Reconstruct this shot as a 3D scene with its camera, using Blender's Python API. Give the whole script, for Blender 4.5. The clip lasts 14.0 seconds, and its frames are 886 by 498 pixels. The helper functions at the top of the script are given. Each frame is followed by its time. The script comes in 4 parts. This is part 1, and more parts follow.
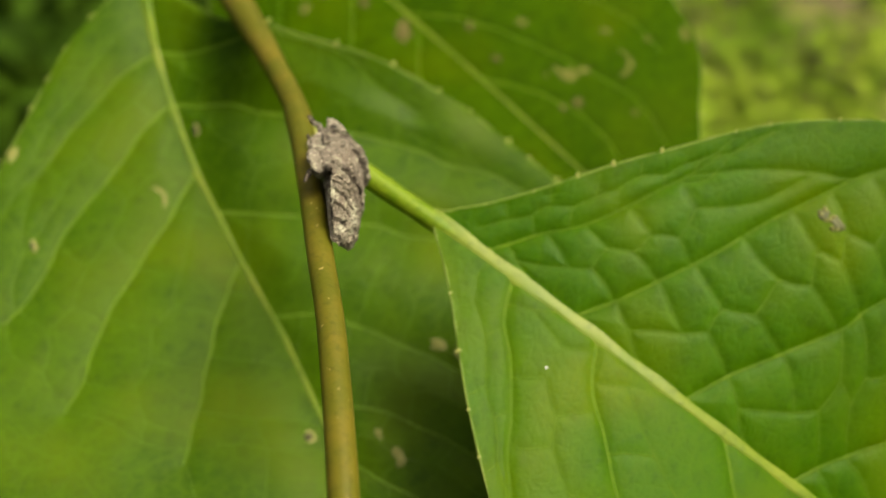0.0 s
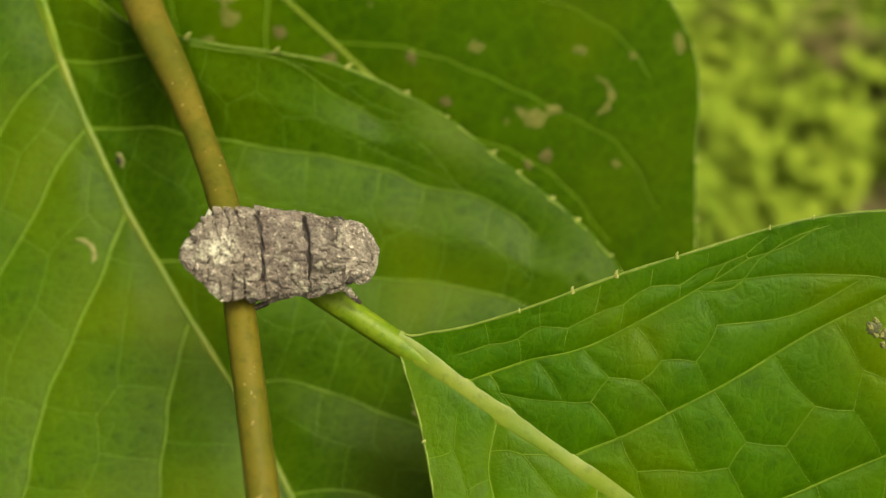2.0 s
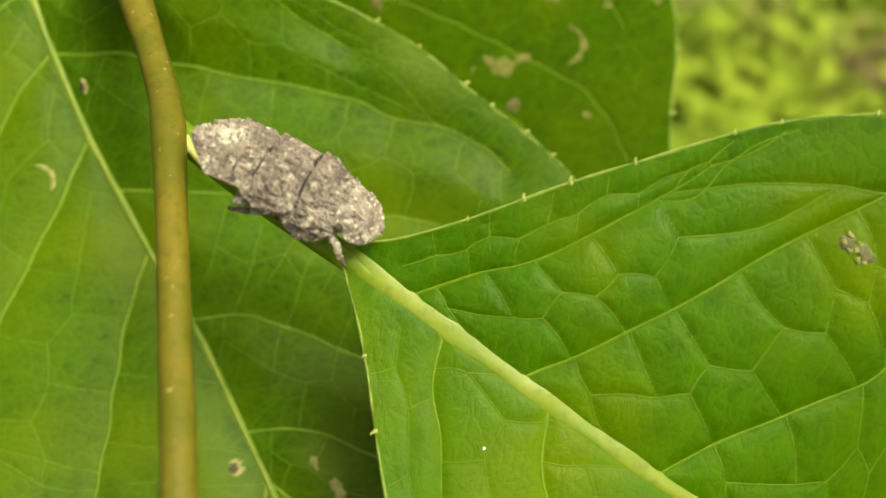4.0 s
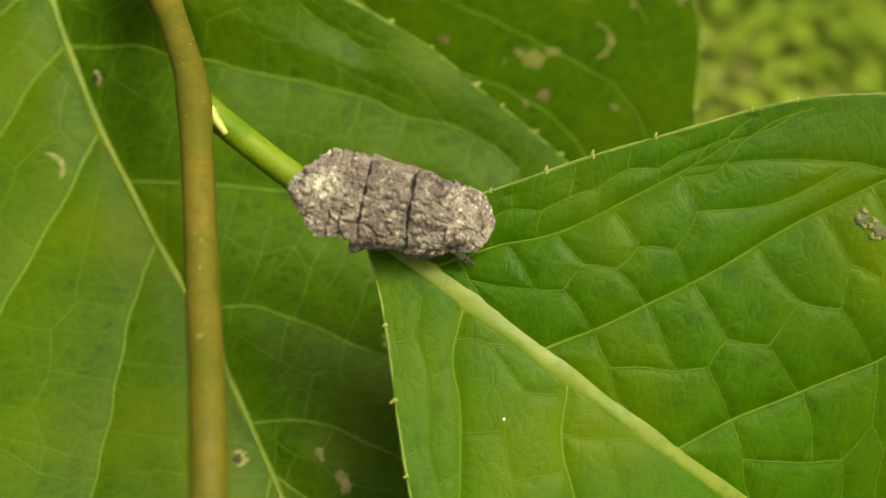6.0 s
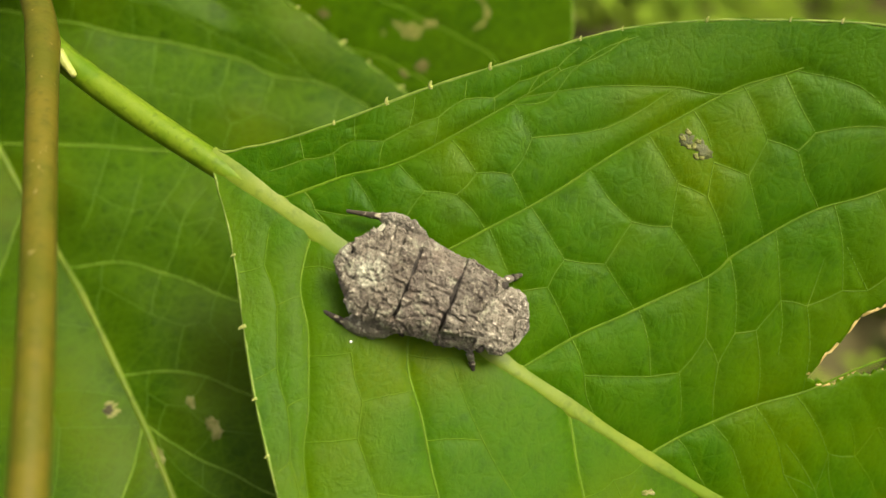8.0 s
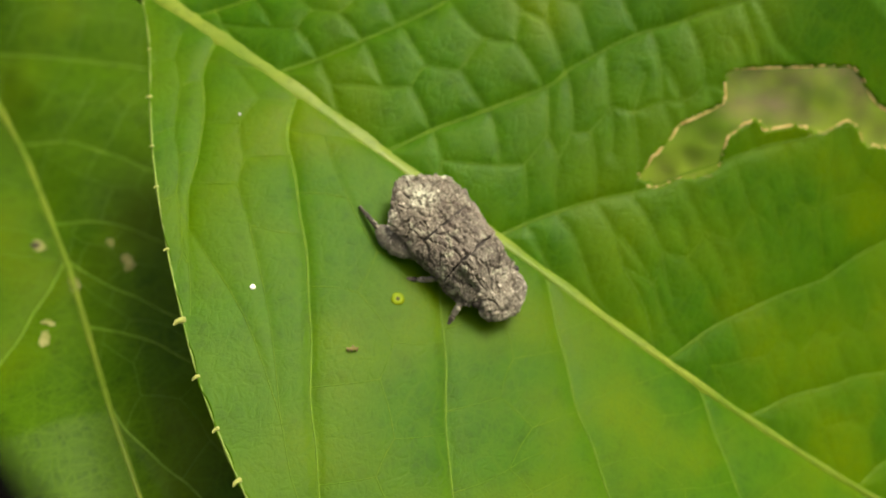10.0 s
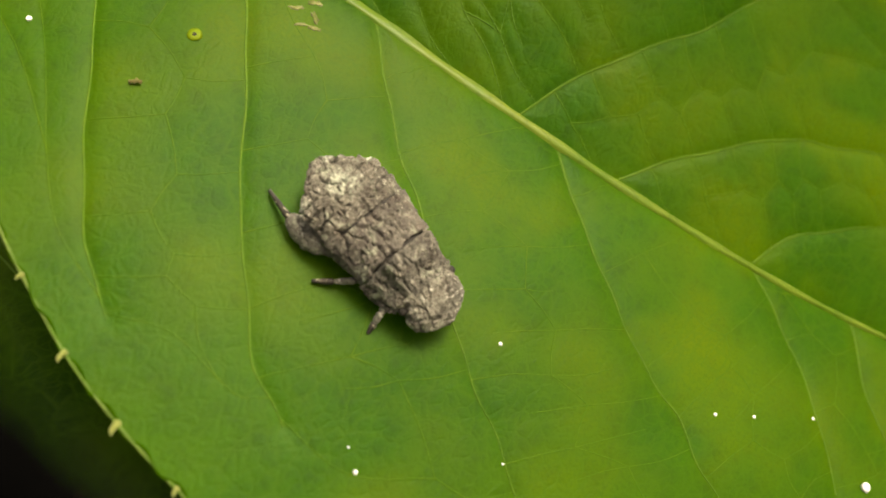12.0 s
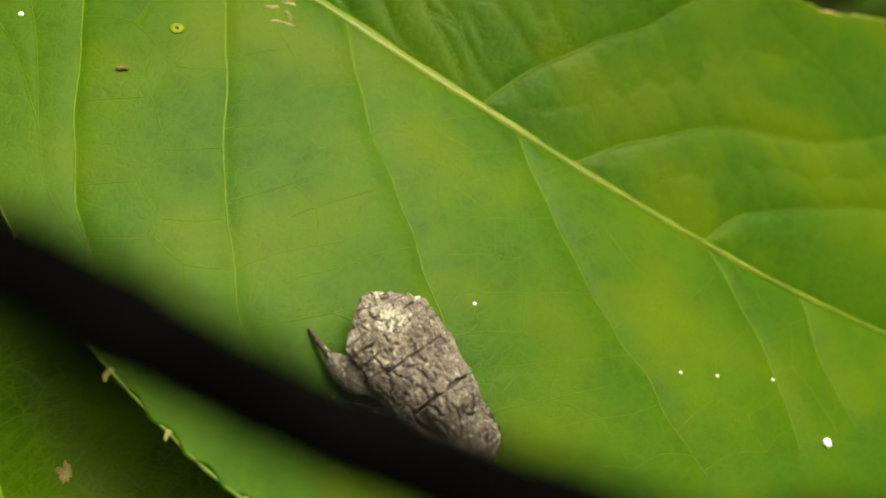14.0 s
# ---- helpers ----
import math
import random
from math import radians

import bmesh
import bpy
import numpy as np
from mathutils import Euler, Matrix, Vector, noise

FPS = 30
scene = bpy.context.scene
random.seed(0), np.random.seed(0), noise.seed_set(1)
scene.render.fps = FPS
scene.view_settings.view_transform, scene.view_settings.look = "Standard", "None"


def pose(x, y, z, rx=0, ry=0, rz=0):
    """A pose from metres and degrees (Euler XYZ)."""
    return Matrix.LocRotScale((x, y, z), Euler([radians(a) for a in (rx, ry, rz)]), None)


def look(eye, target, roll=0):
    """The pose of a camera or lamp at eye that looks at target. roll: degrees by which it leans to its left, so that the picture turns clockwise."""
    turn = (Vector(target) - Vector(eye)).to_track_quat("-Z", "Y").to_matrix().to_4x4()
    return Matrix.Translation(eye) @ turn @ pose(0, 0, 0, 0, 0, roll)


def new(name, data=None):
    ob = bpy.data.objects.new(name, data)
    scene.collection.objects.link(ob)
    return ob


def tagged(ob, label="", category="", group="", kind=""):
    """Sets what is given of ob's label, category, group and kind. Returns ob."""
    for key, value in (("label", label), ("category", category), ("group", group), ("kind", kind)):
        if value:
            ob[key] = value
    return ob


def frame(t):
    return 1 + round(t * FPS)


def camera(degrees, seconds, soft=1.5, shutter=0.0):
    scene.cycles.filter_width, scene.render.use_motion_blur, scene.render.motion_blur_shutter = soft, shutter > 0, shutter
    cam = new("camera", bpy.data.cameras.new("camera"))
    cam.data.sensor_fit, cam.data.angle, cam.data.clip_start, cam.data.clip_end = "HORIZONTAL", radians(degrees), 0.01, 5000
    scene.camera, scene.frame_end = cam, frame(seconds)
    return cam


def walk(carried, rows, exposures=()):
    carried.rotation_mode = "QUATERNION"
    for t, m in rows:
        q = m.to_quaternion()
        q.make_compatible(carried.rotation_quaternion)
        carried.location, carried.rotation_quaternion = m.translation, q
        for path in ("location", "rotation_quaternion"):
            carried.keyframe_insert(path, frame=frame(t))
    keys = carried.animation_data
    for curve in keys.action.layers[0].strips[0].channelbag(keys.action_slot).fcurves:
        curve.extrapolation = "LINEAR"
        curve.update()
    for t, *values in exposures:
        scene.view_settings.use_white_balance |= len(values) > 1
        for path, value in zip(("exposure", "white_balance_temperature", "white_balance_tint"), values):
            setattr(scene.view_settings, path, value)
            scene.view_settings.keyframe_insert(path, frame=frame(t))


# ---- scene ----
# Lengths in the tables below are centimetres; CM turns them into metres.
CM = 0.01
cam = camera(48.0, 14.0, soft=1.5)
cam.data.dof.use_dof = True
cam.data.dof.focus_distance = 6.9 * CM
cam.data.dof.aperture_fstop = 25.0
PATH = [
    (0, (-0.01764, -0.06299, 0.05404), (-0.01762, -0.01611, 0.01658), 0.61),
    (0.5, (-0.01500, -0.04944, 0.06153), (-0.01924, -0.00495, 0.02150), -4.26),
    (1, (-0.01377, -0.04288, 0.06381), (-0.01993, -0.00087, 0.02142), -6.74),
    (1.5, (-0.01806, -0.04557, 0.06017), (-0.01999, -0.00279, 0.01814), -0.89),
    (2, (-0.01375, -0.03061, 0.06432), (-0.01492, 0.00429, 0.01552), -3.74),
    (2.5, (-0.00822, -0.02678, 0.05606), (-0.01229, 0.00675, 0.00647), -8.06),
    (3, (-0.01002, -0.03495, 0.05445), (-0.01332, 0.00163, 0.00701), -4.49),
    (3.2, (-0.00736, -0.03476, 0.05619), (-0.01103, 0.00134, 0.00841), -5.77),
    (5.3, (-0.01384, -0.04000, 0.05548), (-0.01568, -0.00114, 0.00981), -2.02),
    (5.5, (-0.01792, -0.05038, 0.05097), (-0.01755, -0.00676, 0.00978), 3.30),
    (6, (-0.01161, -0.04083, 0.05235), (-0.01299, -0.00104, 0.00747), -1.65),
    (6.5, (-0.01239, -0.03786, 0.05308), (-0.01238, 0.00071, 0.00712), 0.00),
    (7, (-0.01233, -0.04464, 0.05167), (-0.01107, -0.00357, 0.00795), 1.02),
    (7.5, (-0.01217, -0.04380, 0.05105), (-0.01033, -0.00374, 0.00642), 1.90),
    (8, (-0.00470, -0.04722, 0.04957), (-0.00297, -0.00642, 0.00562), -0.09),
    (8.5, (-0.00123, -0.05275, 0.04545), (0.00057, -0.01105, 0.00236), 1.65),
    (8.7, (0.00006, -0.05683, 0.04248), (0.00180, -0.01295, 0.00159), 1.38),
    (10.8, (0.01292, -0.08466, 0.01743), (0.01360, -0.03200, -0.01132), 0.52),
    (11, (0.01594, -0.08419, 0.01394), (0.01492, -0.03130, -0.01437), -1.01),
    (11.5, (0.01932, -0.08600, 0.00913), (0.01850, -0.03323, -0.01940), -1.94),
    (12, (0.02414, -0.08191, 0.00980), (0.02065, -0.03151, -0.02256), -3.30),
    (12.5, (0.02362, -0.08672, 0.00465), (0.02223, -0.03390, -0.02378), -3.05),
    (13, (0.02442, -0.09057, -0.00086), (0.02221, -0.03594, -0.02555), -2.35),
    (13.5, (0.02330, -0.09099, -0.00108), (0.02134, -0.03594, -0.02487), -2.36),
    (14, (0.02245, -0.09043, 0.00269), (0.02206, -0.03654, -0.02369), -3.66),
]
walk(cam, [(t, look(eye, target, roll)) for t, eye, target, roll in PATH], [(t, stops, 8400 if t < 2.3 else 8300 if t < 8 else 7800 if t < 12 else 8200, 4) for t, stops in ((0, 0.6), (1, 0.62), (1.5, 0.76), (2.0, 0.45), (2.5, 0.3), (3, 0.75), (5.5, 0.98), (6, 0.57), (6.5, 0.57), (7, 0.77), (8.5, 0.66), (11, 0.68), (11.5, 0.66), (12, 0.5), (13, 0.6), (14, 0.7))])

# ---- light ----
SUN_UP, SUN_ROUND = radians(65), radians(108)
world = bpy.data.worlds.new("sky")
scene.world = world
world.use_nodes = True
wn = world.node_tree.nodes
sky = wn.new("ShaderNodeTexSky")
sky.sky_type, sky.sun_disc = "NISHITA", False
sky.sun_elevation, sky.sun_rotation = SUN_UP, SUN_ROUND
sky.air_density, sky.dust_density, sky.ozone_density = 0.35, 10.0, 0.0
wn["Background"].inputs["Strength"].default_value = 0.15
world.node_tree.links.new(sky.outputs["Color"], wn["Background"].inputs["Color"])
sun = new("sun", bpy.data.lights.new("sun", "SUN"))
sun.data.energy, sun.data.angle, sun.data.color = 2.9, radians(24), (1.0, 0.96, 0.9)
sun.matrix_world = look((0, 0, 0), (-math.cos(SUN_UP) * math.sin(SUN_ROUND), -math.cos(SUN_UP) * math.cos(SUN_ROUND), -math.sin(SUN_UP)))


# ---- materials ----
def material(name):
    m = bpy.data.materials.new(name)
    m.use_nodes = True
    t = m.node_tree
    return m, t, t.nodes, t.links, t.nodes["Principled BSDF"]


def mixed(t, a, b, factor):
    n = t.nodes.new("ShaderNodeMix")
    n.data_type = "RGBA"
    for socket, value in (("A", a), ("B", b)):
        if isinstance(value, tuple):
            next(i for i in n.inputs if i.name == socket and i.type == "RGBA").default_value = (*value, 1)
        else:
            t.links.new(value, next(i for i in n.inputs if i.name == socket and i.type == "RGBA"))
    if isinstance(factor, float):
        n.inputs[0].default_value = factor
    else:
        t.links.new(factor, n.inputs[0])
    return next(o for o in n.outputs if o.type == "RGBA")


def ramp(t, value, low, high, a=0.0, b=1.0):
    n = t.nodes.new("ShaderNodeMapRange")
    n.interpolation_type = "SMOOTHSTEP"
    for key, v in (("From Min", low), ("From Max", high), ("To Min", a), ("To Max", b)):
        n.inputs[key].default_value = v
    t.links.new(value, n.inputs["Value"])
    return n.outputs["Result"]


def noise_of(t, vector, scale, detail=4.0, rough=0.55):
    n = t.nodes.new("ShaderNodeTexNoise")
    n.inputs["Scale"].default_value, n.inputs["Detail"].default_value, n.inputs["Roughness"].default_value = scale, detail, rough
    t.links.new(vector, n.inputs["Vector"])
    return n.outputs["Fac"], n.outputs["Color"]


def summed(t, a, b, op="ADD"):
    n = t.nodes.new("ShaderNodeMath")
    n.operation = op
    for i, v in enumerate((a, b)):
        if isinstance(v, float):
            n.inputs[i].default_value = v
        else:
            t.links.new(v, n.inputs[i])
    return n.outputs[0]


def leaf_material(name, dark, light, vein, yellow, cell, quilt, thin=0.3, gloss=0.46, spec=0.08, ripe=0.0):
    """A leaf's blade: cells of fine veins, yellowed patches, fine grain; its UV map is in centimetres. ripe: how far it yellows towards its tip."""
    m, t, nodes, links, shader = material(name)
    uv = nodes.new("ShaderNodeUVMap").outputs["UV"]
    bent = nodes.new("ShaderNodeVectorMath")
    bent.operation = "MULTIPLY_ADD"
    links.new(noise_of(t, uv, 2.2, 3.0)[1], bent.inputs[0])
    bent.inputs[1].default_value = (0.22, 0.22, 0)
    links.new(uv, bent.inputs[2])
    stretched = nodes.new("ShaderNodeMapping")
    stretched.inputs["Rotation"].default_value = (0, 0, 0.9)
    stretched.inputs["Scale"].default_value = (1.0, 0.72, 1)
    links.new(bent.outputs[0], stretched.inputs["Vector"])
    edges = []
    for scale in (1 / cell, 3.1 / cell, 9.0 / cell):
        v = nodes.new("ShaderNodeTexVoronoi")
        v.feature = "DISTANCE_TO_EDGE"
        v.inputs["Scale"].default_value = scale
        links.new(stretched.outputs[0], v.inputs["Vector"])
        edges.append(v.outputs["Distance"])
    broad, _ = noise_of(t, uv, 0.55, 3.0)
    patch, _ = noise_of(t, uv, 0.8, 2.0, 0.4)
    grain, _ = noise_of(t, uv, 34.0, 4.0, 0.75)
    colour = mixed(t, dark, light, ramp(t, broad, 0.3, 0.72))
    mottle, _ = noise_of(t, uv, 5.5, 6.0, 0.72)
    colour = mixed(t, colour, tuple(c * 0.6 for c in dark), ramp(t, mottle, 0.46, 0.7, 0.0, 0.75))
    colour = mixed(t, colour, tuple(c * 1.25 for c in light), ramp(t, mottle, 0.46, 0.3, 0.0, 0.55))
    colour = mixed(t, colour, yellow, ramp(t, patch, 0.42, 0.78, 0.0, 0.62))
    if ripe:
        apart = nodes.new("ShaderNodeSeparateXYZ")
        links.new(uv, apart.inputs[0])
        glade, _ = noise_of(t, uv, 1.15, 3.0, 0.5)
        colour = mixed(t, colour, yellow, summed(t, summed(t, ramp(t, apart.outputs["X"], 2.6, 6.5, 0.0, ripe), ramp(t, apart.outputs["Y"], -2.8, -0.6, 0.25, 1.0), "MULTIPLY"), ramp(t, glade, 0.46, 0.66), "MULTIPLY"))
    colour = mixed(t, colour, tuple(c * 0.72 for c in dark), ramp(t, grain, 0.42, 0.75, 0.0, 0.5))
    colour = mixed(t, vein, colour, ramp(t, edges[0], 0.0, 0.06, 0.6, 1.0))
    colour = mixed(t, vein, colour, ramp(t, edges[1], 0.0, 0.1, 0.6, 1.0))
    links.new(colour, shader.inputs["Base Color"])
    shader.inputs["Roughness"].default_value = gloss
    shader.inputs["Specular IOR Level"].default_value = spec
    relief = summed(t, summed(t, ramp(t, edges[0], 0.0, 0.45), 0.3, "MULTIPLY"), summed(t, ramp(t, edges[1], 0.0, 0.25), 0.35, "MULTIPLY"))
    relief = summed(t, relief, summed(t, ramp(t, edges[2], 0.0, 0.3), 0.14, "MULTIPLY"))
    relief = summed(t, relief, summed(t, grain, 0.35, "MULTIPLY"))
    bump = nodes.new("ShaderNodeBump")
    bump.inputs["Strength"].default_value, bump.inputs["Distance"].default_value = 1.0, quilt * CM
    links.new(relief, bump.inputs["Height"])
    links.new(bump.outputs["Normal"], shader.inputs["Normal"])
    glow = nodes.new("ShaderNodeBsdfTranslucent")
    links.new(mixed(t, colour, yellow, 0.5), glow.inputs["Color"])
    links.new(bump.outputs["Normal"], glow.inputs["Normal"])
    both = nodes.new("ShaderNodeMixShader")
    both.inputs["Fac"].default_value = thin
    links.new(shader.outputs[0], both.inputs[1])
    links.new(glow.outputs[0], both.inputs[2])
    links.new(both.outputs[0], nodes["Material Output"].inputs["Surface"])
    return m


def plain_material(name, a, b, scale, rough=0.5, spots=None, bump_cm=0.004, spot_scale=None, spot_cut=0.62, spec=0.4, thin=0.0):
    """Two tones mixed by noise, with optional spots, in object space (scale per metre)."""
    m, t, nodes, links, shader = material(name)
    at = nodes.new("ShaderNodeTexCoord").outputs["Object"]
    one, _ = noise_of(t, at, scale, 5.0, 0.6)
    two, _ = noise_of(t, at, scale * 6, 3.0, 0.6)
    colour = mixed(t, a, b, ramp(t, one, 0.34, 0.66))
    colour = mixed(t, colour, tuple(c * 0.6 for c in a), ramp(t, two, 0.5, 0.72, 0.0, 0.5))
    if spots:
        three, _ = noise_of(t, at, spot_scale or scale * 3, 2.0, 0.5)
        colour = mixed(t, colour, spots, ramp(t, three, spot_cut, spot_cut + 0.08))
    links.new(colour, shader.inputs["Base Color"])
    shader.inputs["Roughness"].default_value = rough
    shader.inputs["Specular IOR Level"].default_value = spec
    bump = nodes.new("ShaderNodeBump")
    bump.inputs["Distance"].default_value = bump_cm * CM
    links.new(summed(t, one, two), bump.inputs["Height"])
    links.new(bump.outputs["Normal"], shader.inputs["Normal"])
    if thin:
        glow = nodes.new("ShaderNodeBsdfTranslucent")
        links.new(colour, glow.inputs["Color"])
        both = nodes.new("ShaderNodeMixShader")
        both.inputs["Fac"].default_value = thin
        links.new(shader.outputs[0], both.inputs[1])
        links.new(glow.outputs[0], both.inputs[2])
        links.new(both.outputs[0], nodes["Material Output"].inputs["Surface"])
    return m


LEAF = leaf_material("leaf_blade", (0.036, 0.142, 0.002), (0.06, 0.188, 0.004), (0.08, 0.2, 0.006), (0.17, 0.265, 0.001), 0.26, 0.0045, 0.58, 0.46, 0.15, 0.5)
# Same blade darkened for the leaf behind; its shade is put into the green.
LEAF_BACK = leaf_material("leaf_blade_shade_tone", (0.021, 0.064, 0.0008), (0.035, 0.09, 0.0014), (0.05, 0.115, 0.004), (0.078, 0.126, 0.001), 0.26, 0.004, 0.22)
# Darkest copy, also duller: the farthest leaf's shade as a deeper green.
LEAF_FAR = leaf_material("leaf_blade_dull_shade_tone", (0.013, 0.041, 0.0005), (0.023, 0.06, 0.0008), (0.034, 0.08, 0.002), (0.043, 0.075, 0.001), 0.3, 0.004, 0.15, 0.7, 0.02)
FINE_VEIN = plain_material("leaf_vein_fine", (0.1, 0.215, 0.01), (0.14, 0.25, 0.018), 900, 0.5, spec=0.2, thin=0.45)
FAINT_VEIN = plain_material("leaf_vein_faint", (0.1, 0.22, 0.005), (0.14, 0.255, 0.008), 900, 0.5, spec=0.15, thin=0.55)
# The fine veins again, darkened along with the shade-toned blades.
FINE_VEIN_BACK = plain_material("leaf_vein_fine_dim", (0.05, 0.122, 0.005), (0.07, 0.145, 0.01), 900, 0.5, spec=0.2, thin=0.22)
VEIN = plain_material("leaf_vein", (0.095, 0.205, 0.008), (0.13, 0.24, 0.014), 900, 0.45, spec=0.2, thin=0.4)
PALE_VEIN = plain_material("leaf_vein_pale", (0.085, 0.175, 0.01), (0.125, 0.215, 0.02), 900, 0.45, spec=0.2, thin=0.15)
RIB = plain_material("leaf_midrib", (0.088, 0.162, 0.008), (0.14, 0.2, 0.018), 160, 0.42, spec=0.25, thin=0.25)
PETIOLE = plain_material("petiole_skin", (0.065, 0.145, 0.004), (0.13, 0.21, 0.013), 300, 0.45, spec=0.2, thin=0.2)
TOOTH = plain_material("tooth_tip", (0.2, 0.28, 0.05), (0.34, 0.35, 0.11), 900, 0.5)
SCAR = plain_material("dead_tissue", (0.1, 0.12, 0.03), (0.2, 0.21, 0.085), 1500, 0.75, (0.16, 0.13, 0.06), 0.006, spec=0.06)
BROWN_SCAR = plain_material("brown_blotch", (0.09, 0.085, 0.025), (0.16, 0.14, 0.055), 900, 0.75, (0.08, 0.06, 0.03), 0.006, spec=0.06)
# Scar tones darkened too, matching the shade painted into the farthest leaf.
FAR_SCAR = plain_material("dead_tissue_shade_tone", (0.06, 0.075, 0.012), (0.11, 0.115, 0.035), 1500, 0.75, (0.04, 0.06, 0.01), 0.006, 2600, 0.52, spec=0.06)
FAR_BROWN = plain_material("brown_blotch_shade_tone", (0.045, 0.048, 0.012), (0.075, 0.068, 0.026), 900, 0.75, (0.03, 0.05, 0.006), 0.006, spec=0.06)
YELLOW = plain_material("yellowed_tissue", (0.17, 0.27, 0.004), (0.21, 0.3, 0.006), 900, 0.5, spec=0.2, thin=0.4)
MEMBRANE = plain_material("leaf_membrane", (0.045, 0.06, 0.018), (0.075, 0.09, 0.028), 1500, 0.4, spec=0.3, thin=0.2)
HOLE = plain_material("hole_dark", (0.012, 0.014, 0.006), (0.03, 0.03, 0.012), 900, 0.9)
MARGIN = plain_material("leaf_margin", (0.11, 0.2, 0.02), (0.18, 0.26, 0.05), 700, 0.5, spec=0.25, thin=0.3)
RIM = plain_material("chewed_rim", (0.3, 0.22, 0.06), (0.45, 0.36, 0.14), 1200, 0.7)
STEM = plain_material("stem_skin", (0.058, 0.066, 0.005), (0.092, 0.082, 0.009), 260, 0.5, (0.24, 0.2, 0.08), 0.003, 1800, 0.68, spec=0.15)
SPECK = plain_material("white_speck", (0.75, 0.75, 0.7), (0.85, 0.85, 0.8), 900, 0.5)
# Blacker than bark: the twig's unlit, silhouetted look is put into the colour.
BARK = plain_material("twig_bark_silhouette", (0.001, 0.001, 0.001), (0.002, 0.002, 0.0018), 300, 1.0, spec=0.0)
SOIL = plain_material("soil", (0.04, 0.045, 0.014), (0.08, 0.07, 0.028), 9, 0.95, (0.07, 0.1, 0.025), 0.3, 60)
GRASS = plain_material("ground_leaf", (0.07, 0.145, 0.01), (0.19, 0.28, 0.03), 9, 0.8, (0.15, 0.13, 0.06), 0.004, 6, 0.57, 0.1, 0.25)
# Shade among the shrubs is put into this dark leaf colour.
SHADE = plain_material("shrub_leaf_shade_tone", (0.01, 0.028, 0.002), (0.025, 0.06, 0.004), 20, 0.9, spec=0.05)


# ---- mesh helpers ----
def part(name, bm, mat, parent=None, label="", smooth=True):
    """Links a bmesh as one mesh object under a thing or part."""
    me = bpy.data.meshes.new(name)
    bm.to_mesh(me)
    bm.free()
    me.materials.append(mat)
    if smooth:
        for p in me.polygons:
            p.use_smooth = True
    ob = new(name, me)
    if parent:
        ob.parent = parent
    return tagged(ob, label)


def tube(points, radii, sides=12, flat=1.0):
    """A tapered tube through points (metres) with rounded ends; flat squashes it across."""
    bm = bmesh.new()
    pts = [Vector(p) for p in points]
    rings = []
    side = None
    for i, p in enumerate(pts):
        ahead = (pts[min(i + 1, len(pts) - 1)] - pts[max(i - 1, 0)]).normalized()
        side = (side - ahead * side.dot(ahead)).normalized() if side else ahead.orthogonal().normalized()
        over = ahead.cross(side)
        rings.append([bm.verts.new(p + float(radii[i]) * (math.cos(a) * side + flat * math.sin(a) * over)) for a in (2 * math.pi * k / sides for k in range(sides))])
    for a, b in zip(rings, rings[1:]):
        for k in range(sides):
            bm.faces.new((a[k], a[(k + 1) % sides], b[(k + 1) % sides], b[k]))
    for ring, p, back in ((rings[0], pts[0], pts[1]), (rings[-1], pts[-1], pts[-2])):
        tip = bm.verts.new(p + (p - back).normalized() * float(radii[0 if p is pts[0] else -1]) * 0.6)
        for k in range(sides):
            bm.faces.new((ring[k], ring[(k + 1) % sides], tip))
    bmesh.ops.recalc_face_normals(bm, faces=bm.faces)
    return bm


def spline(points, steps):
    """A smooth curve (Catmull-Rom) through a few points of any dimension."""
    p = np.array(points, float)
    p = np.vstack([2 * p[0] - p[1], p, 2 * p[-1] - p[-2]])
    out = []
    for i in range(1, len(p) - 2):
        for s in np.arange(steps) / steps:
            out.append(0.5 * (2 * p[i] + (p[i + 1] - p[i - 1]) * s + (2 * p[i - 1] - 5 * p[i] + 4 * p[i + 1] - p[i + 2]) * s**2 + (3 * p[i] - p[i - 1] - 3 * p[i + 1] + p[i + 2]) * s**3))
    return np.array(out + [p[-2]])


